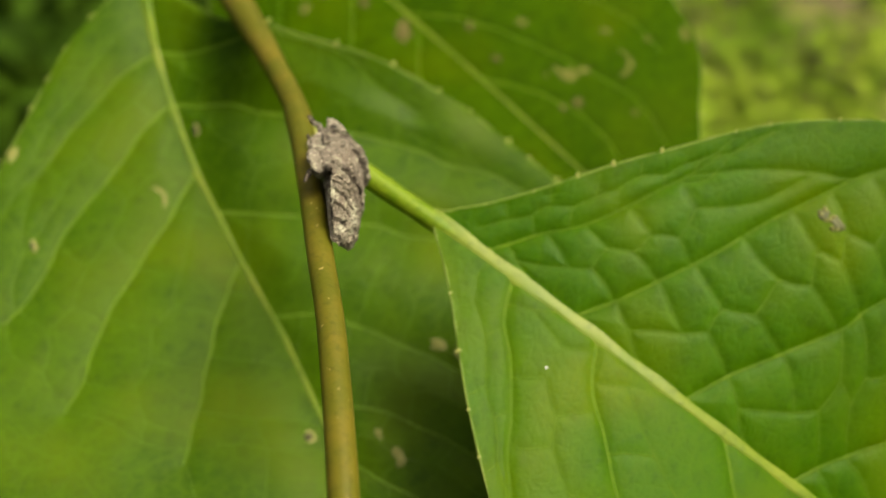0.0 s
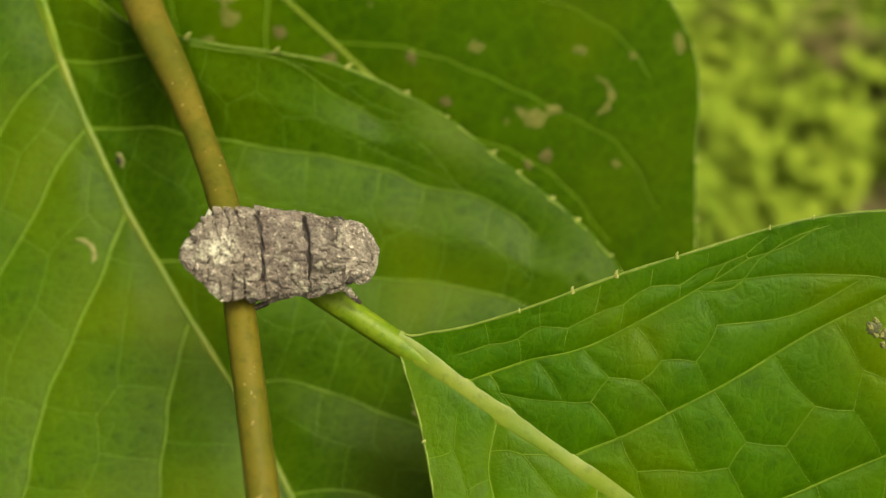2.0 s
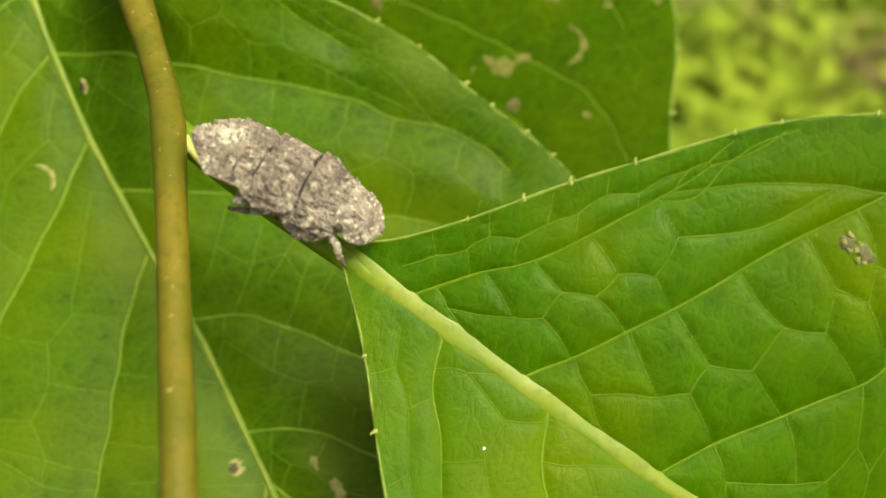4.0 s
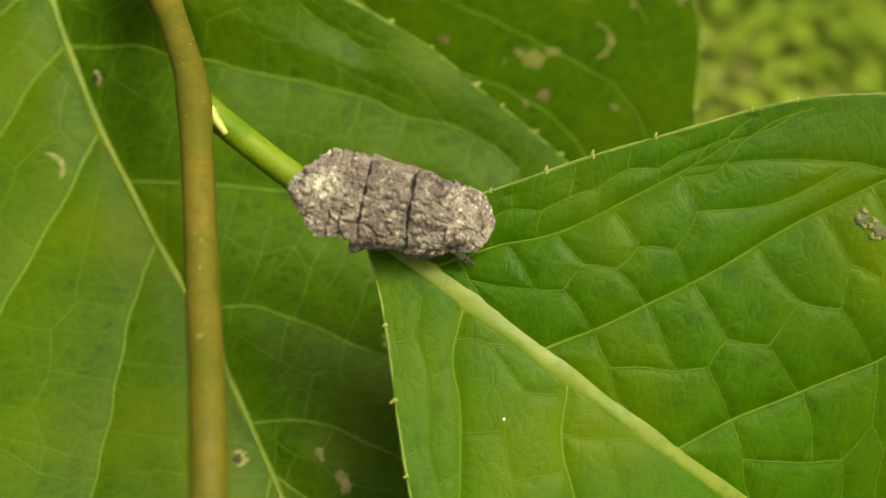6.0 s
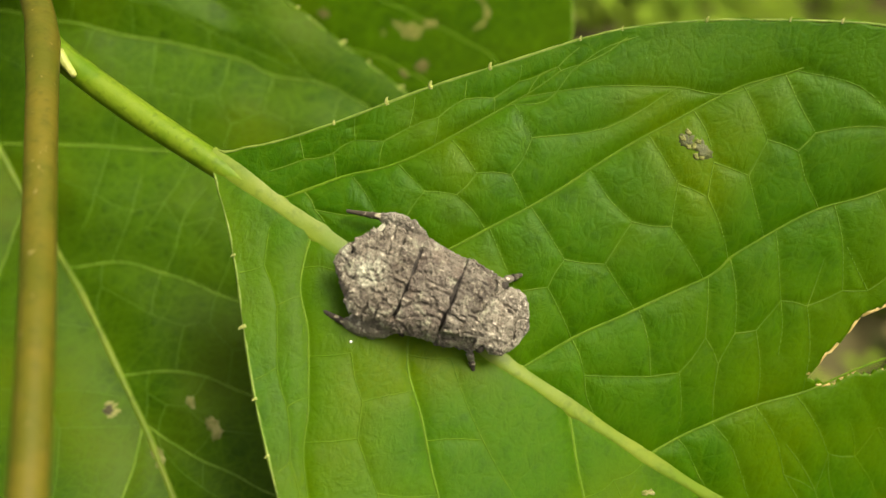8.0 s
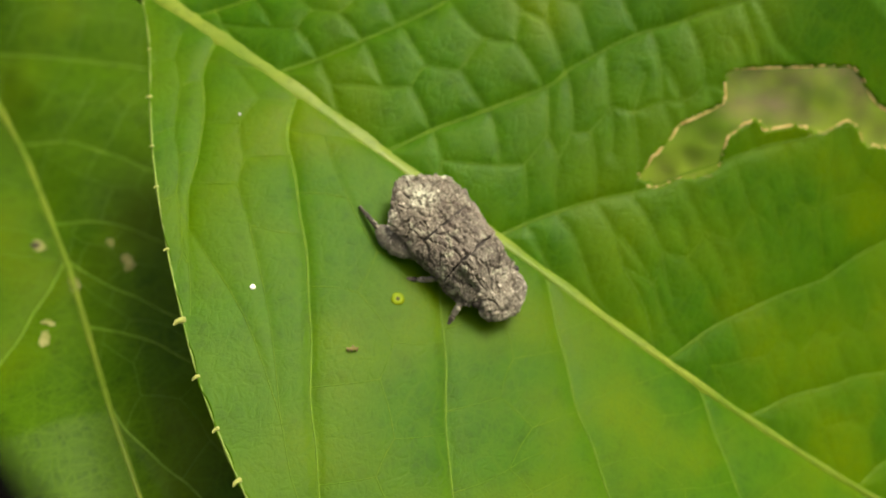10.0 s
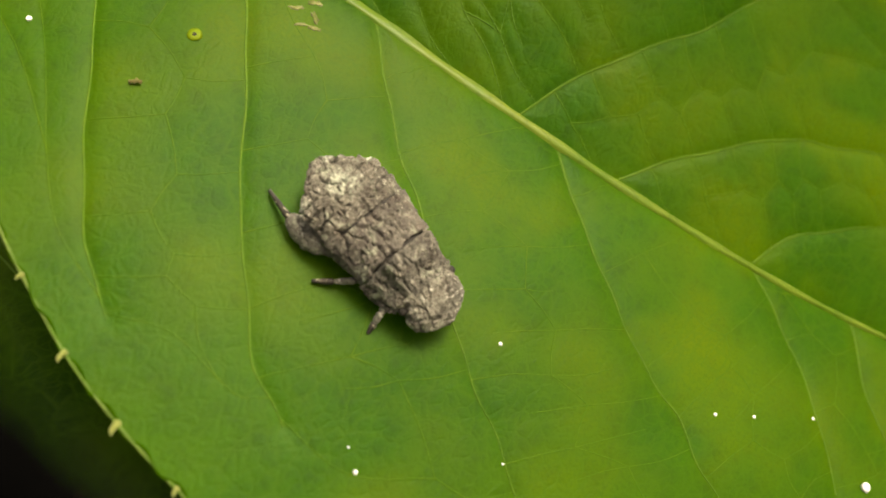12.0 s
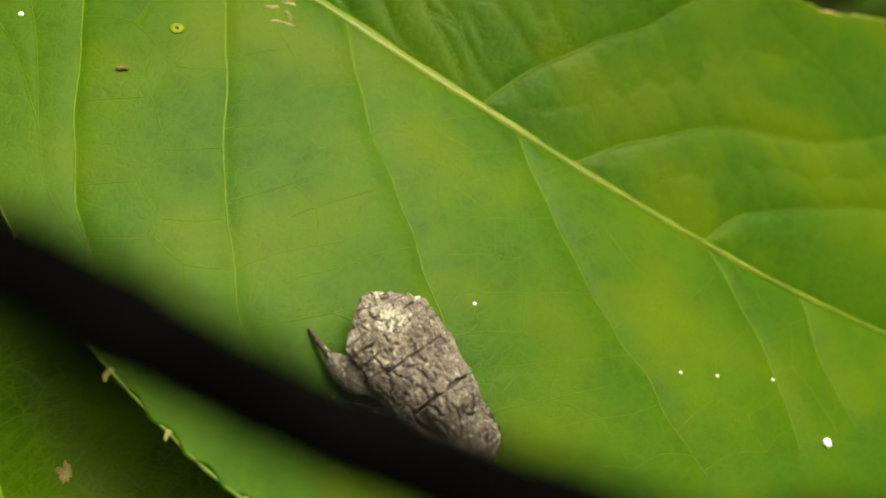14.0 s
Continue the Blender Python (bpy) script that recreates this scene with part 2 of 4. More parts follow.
# ---- leaves ----
class Blade:
    """The shape of a leaf: a frame, a course of the midrib, a height over the frame's plane and half widths, all in cm."""

    def __init__(self, origin, ex, ey, n, midrib, height, left, right, span, veins):
        self.o, self.ex, self.ey, self.n = (np.array(v, float) for v in (origin, ex, ey, n))
        self.midrib, self.height, self.left, self.right, self.span = midrib, height, np.array(left), np.array(right), span
        self.veins = [spline(v, 8) for v in veins]
        for line in self.veins:
            line[:, 1] += 0.012 * np.sin(line[:, 0] * 14 + line[-1, 1] * 5) * np.clip(np.abs(line[:, 1]) * 3, 0, 1)
        self.small = []
        self.grid = None
        self.smooth_from = None
        self.swell = 0.0

    def net(self, side, seed, gap=0.42):
        """Small veins between each side vein and the next: a course midway, with rungs to the one and the other by turns."""
        rnd = random.Random(seed)
        lines = sorted((v for v in self.veins if v[-1][1] * side > 0), key=lambda v: v[0][0])

        # The blade's edge bounds the outermost row of cells.
        us = np.linspace(max(self.span[0] + 0.25, lines[0][0][0] - 0.5), lines[0][-1][0] + 0.45, 14)
        lines.insert(0, np.stack([us, side * 0.965 * self.half(us, side)], 1))

        def point(line, s):
            at = np.clip(s, 0, 1) * (len(line) - 1)
            i = min(int(at), len(line) - 2)
            return line[i] + (line[i + 1] - line[i]) * (at - i)

        def link(p, q, bow):
            d = q - p
            c = p + d * 0.5 + np.array([-d[1], d[0]]) * rnd.uniform(-bow, bow)
            self.small.append(spline([p, c, q], 4))

        for a, b in zip(lines, lines[1:]):
            long = np.linalg.norm(np.diff(a, axis=0), axis=1).sum()
            ratio = long / np.linalg.norm(np.diff(b, axis=0), axis=1).sum()
            # The next vein starts farther along: a rung leaves it lower down to stand square on both.
            step = b[0] - a[0]
            way = (a[-1] - a[0]) / np.linalg.norm(a[-1] - a[0])
            lag = float(step @ way) / long
            n = max(3, int(2 * long / gap))
            last = (a[0] + b[0]) / 2 + np.array([0.0, side * 0.02])
            for k in range(n):
                s = 0.08 + 0.9 * (k + 0.5 + rnd.uniform(-0.16, 0.16)) / n
                t = (s - lag) * ratio
                if t < 0.02:
                    if k % 2 == 0:
                        foot = np.array([a[0][0] + (b[0][0] - a[0][0]) * min(0.92, s / max(lag, 0.05)), side * 0.02])
                        c = point(a, s) * 0.55 + foot * 0.45
                        link(point(a, s), c, 0.1)
                        link(c, foot, 0.1)
                        last = c
                    continue
                p, q = point(a, s), point(b, t)
                w = 0.5 + (0.07 if k % 2 else -0.07) + rnd.uniform(-0.07, 0.07)
                c = p * (1 - w) + q * w
                if np.hypot(*(c - last)) < 2.2 * gap:
                    link(last, c, 0.05)
                if k % 2 == 0:
                    link(p, c, 0.06)
                else:
                    link(c, q, 0.06)
                if np.hypot(*(p - q)) > 1.15:
                    e = p * 0.74 + q * 0.26 if k % 2 else p * 0.28 + q * 0.72
                    link(c, e + rnd.uniform(-0.08, 0.08), 0.06)
                last = c
            end = last + (b[-1] - last) * 0.55 + (a[-1] - last) * 0.3
            if abs(end[1]) < float(self.half(end[0], side)) - 0.1:
                link(last, end, 0.1)
                link(end, point(b, 0.93), 0.2)
                link(end, point(a, 0.98), 0.2)

    def half(self, u, side):
        """The half width at u; side 1 is to the left of the way to the tip, -1 to its right."""
        table = self.left if side > 0 else self.right
        fine = np.linspace(*self.span, 240)
        w = np.interp(fine, table[:, 0], table[:, 1])
        w = np.convolve(np.pad(w, 4, mode="edge"), np.ones(9) / 9, "valid")
        w[:3] = np.interp(fine[:3], table[:, 0], table[:, 1])
        return np.interp(u, fine, w)

    def at(self, u, v, lift=0.0):
        """The place (metres) at u along and v across from the midrib."""
        u, v = np.asarray(u, float), np.asarray(v, float)
        h = self.height(u, v) + lift
        return CM * (self.o + u[..., None] * self.ex + (v + self.midrib(u))[..., None] * self.ey + h[..., None] * self.n)

    def dip(self, u, v):
        """How far the quilted blade lies under or over its smooth shape."""
        if self.grid is None:
            return 0 * np.asarray(u, float)
        u, v = np.asarray(u, float), np.asarray(v, float)
        nu, nc = self.grid.shape
        r = np.clip(np.where(v > 0, v / self.half(u, 1), v / self.half(u, -1)), -1, 1)
        i = np.clip((u - self.span[0]) / (self.span[1] - self.span[0]) * (nu - 1), 0, nu - 1.001)
        j = np.clip((r + 1) * (nc - 1) / 2, 0, nc - 1.001)
        a, b = i.astype(int), j.astype(int)
        s, t = i - a, j - b
        g = self.grid
        return (1 - s) * ((1 - t) * g[a, b] + t * g[a, b + 1]) + s * ((1 - t) * g[a + 1, b] + t * g[a + 1, b + 1])

    def on(self, u, v, lift=0.0):
        """The place (metres) on the quilted surface, or lift above it."""
        return self.at(u, v, self.dip(u, v) + lift)

    def normal(self, u, v):
        e = 0.02
        a = self.at(u + e, v) - self.at(u - e, v)
        b = self.at(u, v + e) - self.at(u, v - e)
        c = np.cross(a, b)
        return c / np.linalg.norm(c, axis=-1, keepdims=True)

    def to_vein(self, u, v, lines, reach):
        best = np.full(u.shape, 9.0)
        for line in lines:
            for a, b in zip(line[:-1:2], line[2::2]):
                near = (np.abs(u - a[0]) < reach) & (np.abs(v - a[1]) < reach)
                if near.any():
                    d = b - a
                    s = np.clip(((u[near] - a[0]) * d[0] + (v[near] - a[1]) * d[1]) / (d @ d + 1e-9), 0, 1)
                    best[near] = np.minimum(best[near], np.hypot(u[near] - a[0] - s * d[0], v[near] - a[1] - s * d[1]))
        return best


def inside(u, v, poly):
    hit = np.zeros(u.shape, bool)
    for (a, b), (c, d) in zip(poly, poly[1:] + poly[:1]):
        cross = ((b > v) != (d > v)) & (u < (c - a) * (v - b) / (d - b + 1e-12) + a)
        hit ^= cross
    return hit


def blade_mesh(shape, nu, nr, quilt, under=1.0, bites=()):
    us = np.linspace(*shape.span, nu)
    cols = np.concatenate([-np.linspace(1, 0, nr)[:-1], np.linspace(0, 1, nr)])
    U = np.repeat(us[:, None], len(cols), 1)
    w = np.where(cols[None, :] < 0, shape.half(us, -1)[:, None], shape.half(us, 1)[:, None])
    wave = 1 + 0.006 * np.sin(U * 21) * np.abs(cols[None, :]) ** 6
    V = cols[None, :] * w * wave
    d = np.minimum(np.abs(V), shape.to_vein(U.ravel(), V.ravel(), shape.veins, 0.6).reshape(U.shape))
    e = np.minimum(d, shape.to_vein(U.ravel(), V.ravel(), shape.small, 0.35).reshape(U.shape))
    large, fine = np.where(V < 0, 0.9, 0.7) * quilt * np.exp(-d / np.where(V < 0, 0.08, 0.15)), 0.5 * quilt * np.exp(-e / 0.055)
    if shape.smooth_from:
        far = np.clip((U - shape.smooth_from + np.where(V < 0, 1.8, 0.0)) / 2, 0, 1)
        large, fine = large * (1 - np.where(V < 0, 0.1, 0.5) * far), fine * (1 - np.where(V < 0, 0.8, 0.6) * far)
    lift = -large - fine + shape.swell * np.where(V < 0, 0.3, 1.0) * (1 - np.exp(-((d / 0.34) ** 1.5)))
    lift = lift * (under + (1 - under) * np.clip(V / 0.3 + 0.5, 0, 1))
    lift = lift * np.clip((1 - np.abs(cols[None, :])) * 6 + 0.2, 0, 1)
    lift = lift * np.clip((U - shape.span[0]) / 0.6, 0, 1)
    lift += 0.2 * quilt * np.array([[noise.noise(Vector((a * 1.3, b * 1.3, 0.5))) for a, b in zip(ra, rb)] for ra, rb in zip(U, V)])
    shape.grid = lift
    co = shape.at(U, V, lift).reshape(-1, 3)
    n = len(cols)
    q = (np.arange(nu - 1)[:, None] * n + np.arange(n - 1)[None, :]).ravel()
    faces = np.stack([q, q + n, q + n + 1, q + 1], 1)
    mu, mv = (a.reshape(-1)[faces].mean(1) for a in (U, V))
    keep = np.ones(len(faces), bool)
    for poly in bites:
        keep &= ~inside(mu, mv, poly)
    faces = faces[keep]
    me = bpy.data.meshes.new("blade")
    me.from_pydata(co.tolist(), [], faces.tolist())
    layer = me.uv_layers.new(name="UVMap")
    flat = np.stack([U.ravel(), V.ravel()], 1)[faces.ravel()]
    layer.data.foreach_set("uv", flat.ravel())
    me.polygons.foreach_set("use_smooth", [True] * len(faces))
    me.validate()
    return me


def ribbon(shape, line, width, height):
    """A low ridge along a course on the blade, its widths (cm) given at even steps."""
    d = np.gradient(line, axis=0)
    d /= np.linalg.norm(d, axis=1, keepdims=True) + 1e-9
    side = np.stack([-d[:, 1], d[:, 0]], 1)
    w = np.interp(np.linspace(0, 1, len(line)), np.linspace(0, 1, len(width)), width)[:, None] / 2
    w = w * (1 + 0.12 * np.sin(line[:, :1] * 9 + line[:, 1:] * 7))
    middle = shape.dip(line[:, 0], line[:, 1])
    rows = []
    for k, up in ((-1, -0.01), (-0.65, height * 0.6), (0, height), (0.65, height * 0.6), (1, -0.01)):
        q = line + side * w * k
        level = shape.dip(q[:, 0], q[:, 1])
        if up > 0:
            level = np.maximum(level, middle)
        rows.append(shape.at(q[:, 0], q[:, 1], level + up))
    bm = bmesh.new()
    grid = [[bm.verts.new(c) for c in row] for row in rows]
    for a, b in zip(grid, grid[1:]):
        for i in range(len(line) - 1):
            bm.faces.new((a[i], a[i + 1], b[i + 1], b[i]))
    return bm


def tooth_mesh():
    """A small hooked tooth, one unit long."""
    pts = [Vector((0, 0, -0.15)), Vector((0, 0.25, 0.0)), Vector((0.1, 0.6, 0.1)), Vector((0.35, 0.85, 0.16))]
    bm = tube(pts, [0.34, 0.26, 0.2, 0.1], 7)
    me = bpy.data.meshes.new("tooth")
    bm.to_mesh(me)
    bm.free()
    me.materials.append(TOOTH)
    for p in me.polygons:
        p.use_smooth = True
    return me


TOOTH_MESH = tooth_mesh()


def add_teeth(leaf, shape, side, us, size=0.042):
    for u in us:
        w = float(shape.half(u, side))
        a, b = (shape.at(np.array(x), np.array(side * float(shape.half(x, side)))) for x in (u - 0.03, u + 0.03))
        along = Vector(b - a).normalized()
        up = Vector(shape.normal(np.array(u), np.array(side * (w - 0.03))))
        out = up.cross(along).normalized() * side
        s = size * CM * random.uniform(0.75, 1.25)
        m = Matrix((along, out, up)).transposed().to_4x4() @ Matrix.Diagonal((s, s, s, 1))
        m.translation = Vector(shape.at(np.array(u), np.array(side * (w - 0.01))))
        ob = new("tooth", TOOTH_MESH)
        ob.parent, ob.matrix_local = leaf, m


def patch(leaf, shape, name, u, v, course, width, mat, label="", seed=1, lift=0.008):
    """A dead or stained patch along a short course round (u, v): a low film with a ragged edge."""
    rnd = random.Random(seed)
    line = spline([(u + a, v + b) for a, b in course], 7)
    d = np.gradient(line, axis=0)
    d /= np.linalg.norm(d, axis=1, keepdims=True) + 1e-9
    side = np.stack([-d[:, 1], d[:, 0]], 1)
    s = np.linspace(0, 1, len(line))
    w = width * (np.sin(np.pi * np.clip(s, 0.06, 0.94)) ** 0.5)
    bm = bmesh.new()
    rows = []
    for k in (-1, -0.5, 0, 0.5, 1):
        q = line + side * (w * k * np.array([rnd.uniform(0.25, 1.5) for _ in s]))[:, None] * 0.5
        rows.append([bm.verts.new(c) for c in shape.on(q[:, 0], q[:, 1], lift if abs(k) < 1 else lift - 0.012)])
    for a, b in zip(rows, rows[1:]):
        for i in range(len(line) - 1):
            bm.faces.new((a[i], a[i + 1], b[i + 1], b[i]))
    return part(name, bm, mat, leaf, label)


def blotch(leaf, shape, name, u, v, length, width, mat, label="", seed=1, lift=0.007):
    """A dead patch with an uneven, lobed outline: a thin film on the blade."""
    rnd = random.Random(seed)
    turn, off = rnd.uniform(-0.8, 0.8), rnd.uniform(0, 50)
    bm = bmesh.new()
    rings = []
    for f, up in ((0.45, lift), (0.85, lift), (1.0, lift - 0.012)):
        ring = []
        for k in range(26):
            a = 2 * math.pi * k / 26
            r = f * max(0.28, 0.85 + 0.6 * noise.noise(Vector((math.cos(a) * 1.6, math.sin(a) * 1.6, off))) + 0.45 * noise.noise(Vector((math.cos(a) * 4.5, math.sin(a) * 4.5, off))))
            x, y = r * length * math.cos(a), r * width * math.sin(a)
            ring.append(bm.verts.new(shape.on(np.array(u + x * math.cos(turn) - y * math.sin(turn)), np.array(v + x * math.sin(turn) + y * math.cos(turn)), up)))
        rings.append(ring)
    mid = bm.verts.new(shape.on(np.array(u), np.array(v), lift))
    for k in range(26):
        bm.faces.new((mid, rings[0][k], rings[0][(k + 1) % 26]))
    for a, b in zip(rings, rings[1:]):
        for k in range(26):
            bm.faces.new((a[k], b[k], b[(k + 1) % 26], a[(k + 1) % 26]))
    bmesh.ops.recalc_face_normals(bm, faces=bm.faces)
    return part(name, bm, mat, leaf, label)


def dot(leaf, shape, name, u, v, r, mat, label="", squash=0.6):
    bm = bmesh.new()
    bmesh.ops.create_icosphere(bm, subdivisions=2, radius=r * CM)
    rnd = random.Random(int(u * 100 + v * 10))
    for x in bm.verts:
        x.co *= rnd.uniform(0.85, 1.12)
        x.co.z *= squash
    n = Vector(shape.normal(np.array(u), np.array(v)))
    m = n.to_track_quat("Z", "Y").to_matrix().to_4x4()
    m.translation = Vector(shape.on(np.array(u), np.array(v), r * squash * 0.5))
    bm.transform(m)
    return part(name, bm, mat, leaf, label)


def add_leaf(name, shape, nu, nr, quilt, blade_mat, vein_mat, label, rib, vein_w, group, fine_mat, under=1.0, bites=()):
    leaf = tagged(new(name), label, "leaf", group)
    me = blade_mesh(shape, nu, nr, quilt, under, bites)
    me.materials.append(blade_mat)
    blade = new("blade", me)
    blade.parent = leaf
    skin = blade.modifiers.new("thickness", "SOLIDIFY")
    skin.thickness, skin.offset = 0.022 * CM, -1
    us = np.linspace(shape.span[0], shape.span[1] - 0.2, 120)
    part("midrib", ribbon(shape, np.stack([us, us * 0 - 0.01], 1), rib, 0.022), RIB, leaf, "pale yellow-green midrib")
    for line in shape.veins:
        part("vein", ribbon(shape, line, vein_w, 0.007), vein_mat, leaf)
    for line in shape.small:
        if not any(inside(line[:, 0], line[:, 1], b).any() for b in bites):
            part("small_vein", ribbon(shape, line, (vein_w[1], vein_w[1] * 0.7), 0.003), FAINT_VEIN if shape.smooth_from and (line[0][1] < 0 or line[0][0] > 5) else fine_mat, leaf)
    for side in (1, -1):
        us = np.linspace(shape.span[0] + 0.03, shape.span[1] - 0.05, 260)
        vs = side * shape.half(us, side)
        ok = ~np.any([inside(us, vs * 0.98, b) for b in bites], axis=0) if bites else us > -99
        cut = [0, *(np.flatnonzero(np.diff(ok.astype(int))) + 1), len(us)]
        for a, b in zip(cut, cut[1:]):
            if ok[a] and b - a > 4:
                rim_line = [tuple(c) for c in shape.on(us[a:b], vs[a:b], -0.008)]
                part("margin", tube(rim_line, [0.01 * CM * random.uniform(0.7, 1.3) for _ in rim_line], 6), MARGIN, leaf, "thin pale leaf margin")
    return leaf


# The leaf on which the insect walks.
C_MID = (0.001252, 0.005007, -0.10824, 0.003565)
C_H = (-0.0144, 2.9837, -4.1718, 1.2286, 0.2034, -0.2138, 0.5095, -0.0438, 0.168, 0.0336, 0.1362, 0.0824, 0.0282, -0.0649)


def near_height(u, v):
    far = np.maximum(u - 9.4, 0)
    u = np.minimum(u, 9.4)
    x, p, m = u / 8, np.clip(v, 0, 3.2), np.clip(-v, 0, 3.8)
    flat = np.exp(-((np.maximum(u - 5.5, 0) / 2) ** 2))
    k = np.minimum(x, 0.75)
    terms = (1 + 0 * x, x, x**2, x**3, p, p * k, p * k * k, flat * p * p, flat * p * p * x, m, m * x, m * x * x, m * m, m * m * x)
    rise = np.clip((u - 4.2) / 2.6, 0, 1)
    rise = rise * rise * (3 - 2 * rise)
    return sum(c * t for c, t in zip(C_H, terms)) - rise * (0.17 * p + 0.055 * p * p) - 0.22 * far


near_shape = Blade(
    (-1.8217, 0.505, 0.3288), (0.8148, -0.2769, -0.5094), (0.5266, 0.7209, 0.4505), (0.2425, -0.6353, 0.7332),
    lambda u: np.polyval(C_MID, np.minimum(u, 9.6)), near_height,
    [(-0.05, 0.03), (0.1, 0.1), (0.55, 0.64), (0.98, 1.27), (1.25, 1.58), (1.65, 2.1), (1.86, 2.33), (2.27, 2.65), (2.74, 2.94), (3.24, 3.21), (4.5, 3.55), (6, 3.6), (8, 3.2), (10, 2.2), (12, 0.8), (12.8, 0.02)],
    [(-0.05, 0.03), (0.08, 0.12), (0.41, 0.42), (0.9, 1.02), (1.23, 1.36), (1.67, 1.76), (1.91, 1.96), (2.43, 2.38), (3.07, 2.76), (3.41, 2.93), (3.99, 3.2), (4.49, 3.36), (5.03, 3.49), (5.4, 3.58), (7, 3.7), (9, 3.2), (11, 1.9), (12.8, 0.02)],
    (-0.05, 12.8),
    [
        [(1.39, 0), (1.77, 0.6), (2.04, 1.11), (2.4, 1.85), (2.7, 2.37), (3.0, 2.75)], [(0.5, 0), (0.75, 0.35), (1.0, 0.62), (1.3, 1.1), (1.55, 1.6)],
        [(2.5, 0), (2.83, 0.58), (3.26, 1.22), (3.36, 1.52), (3.63, 2.0), (3.91, 2.34), (4.3, 2.8)],
        [(3.64, 0), (3.95, 0.49), (4.4, 1.0), (4.99, 1.78), (5.6, 2.46)], [(5.39, 0), (5.6, 0.49), (5.89, 0.94), (6.18, 1.32), (6.38, 1.71), (6.78, 2.35)],
        [(6.27, 0), (6.54, 0.36), (6.9, 0.73), (7.25, 1.05), (7.61, 1.21), (8.21, 1.51), (8.84, 2.09)], [(7.54, 0), (7.68, 0.31), (7.92, 0.54), (8.48, 0.91), (9.14, 1.27)],
        [(0.8, 0), (0.92, -0.36), (1.14, -0.64), (1.37, -1.0), (1.5, -1.3), (1.7, -1.55)], [(1.63, 0), (1.81, -0.4), (2.25, -0.85), (2.7, -1.37), (3.13, -1.97), (3.54, -2.47), (3.82, -2.73), (4.06, -2.88)],
        [(2.92, 0), (3.46, -0.67), (3.82, -1.17), (4.24, -1.81), (4.58, -2.21), (4.9, -2.6), (5.3, -2.85)], [(4.12, 0), (4.57, -0.51), (4.93, -0.88), (5.26, -1.14), (5.64, -1.5), (6.1, -1.93), (6.55, -2.28), (6.94, -2.66)],
        [(5.73, 0), (6.14, -0.4), (6.66, -0.85), (7.16, -1.25), (7.52, -1.46), (7.88, -1.77), (8.27, -2.02)], [(7.56, 0), (7.88, -0.28), (8.4, -0.8), (8.9, -1.5)], [(8.5, 0), (8.6, -0.12), (8.91, -0.66), (9.34, -1.11)],
    ],
)
BITE = [(4.36, 1.6), (4.33, 1.3), (4.33, 1.06), (4.52, 1.1), (4.6, 1.26), (4.7, 1.3), (4.84, 1.5), (4.75, 1.73), (4.85, 1.98), (4.99, 1.96), (5.17, 2.15), (5.4, 2.24), (5.58, 2.5), (5.81, 2.42), (5.98, 2.53), (6.3, 2.46), (6.61, 2.49), (7.13, 2.48), (7.59, 2.67), (8.25, 3.24), (8.83, 5.46), (7.75, 5.63), (7.14, 3.91), (6.61, 3.18), (6.3, 3.01), (6.04, 2.86), (5.67, 2.72), (5.29, 2.77), (4.89, 2.49), (4.6, 2.28), (4.42, 2.11), (4.54, 1.92)]

GROUP = "leaves of the shoot"
near_shape.net(1, 3, 0.42)
near_shape.net(-1, 4, 0.6)
near_shape.smooth_from = 3.7
near_leaf = add_leaf("leaf", near_shape, 480, 140, 0.058, LEAF, VEIN, "large toothed green leaf with a chewed hole, the insect on it", (0.15, 0.12, 0.092, 0.07, 0.05, 0.03), (0.023, 0.012), GROUP, FINE_VEIN, 0.5, [BITE])
add_teeth(near_leaf, near_shape, 1, (0.55, 0.78, 0.97, 1.24, 1.65, 1.85, 2.29, 2.74, 3.02, 3.4, 3.8, 4.3))
add_teeth(near_leaf, near_shape, -1, (0.45, 0.75, 1.05, 1.3, 1.68))
add_teeth(near_leaf, near_shape, -1, (2.1, 2.43, 2.75, 3.07, 3.5, 4.0, 4.5, 5.0, 5.6, 6.2, 6.9), 0.075)
rim = spline(BITE[:20], 5)
rim += np.random.default_rng(5).normal(0, 0.012, rim.shape)
bm = tube([tuple(c) for c in near_shape.on(rim[:, 0], rim[:, 1], -0.012)], [0.011 * CM * random.uniform(0.6, 1.4) for _ in rim], 6)
part("chewed_rim", bm, RIM, near_leaf, "dry tan chewed rim")
rim = spline(BITE[22:] + BITE[:1], 5)
bm = tube([tuple(c) for c in near_shape.on(rim[:, 0], rim[:, 1], -0.012)], [0.011 * CM * random.uniform(0.6, 1.4) for _ in rim], 6)
part("chewed_rim", bm, RIM, near_leaf, "dry tan chewed rim")
blotch(near_leaf, near_shape, "scar", 2.61, 1.92, 0.07, 0.06, MEMBRANE, "thin see-through skin over a hole", 5, 0.006)
blotch(near_leaf, near_shape, "scar", 2.735, 1.925, 0.085, 0.072, MEMBRANE, "thin see-through skin over a hole", 12, 0.008)
for k, (a, b) in enumerate(((-0.09, -0.01), (-0.08, 0.05), (-0.03, -0.035), (0.0, -0.01), (0.01, 0.03), (0.05, -0.065), (0.09, -0.05))):
    blotch(near_leaf, near_shape, "scar", 2.67 + a, 1.92 + b, 0.026, 0.017, SCAR, "pale dry crumb of dead tissue", 40 + k, 0.014)
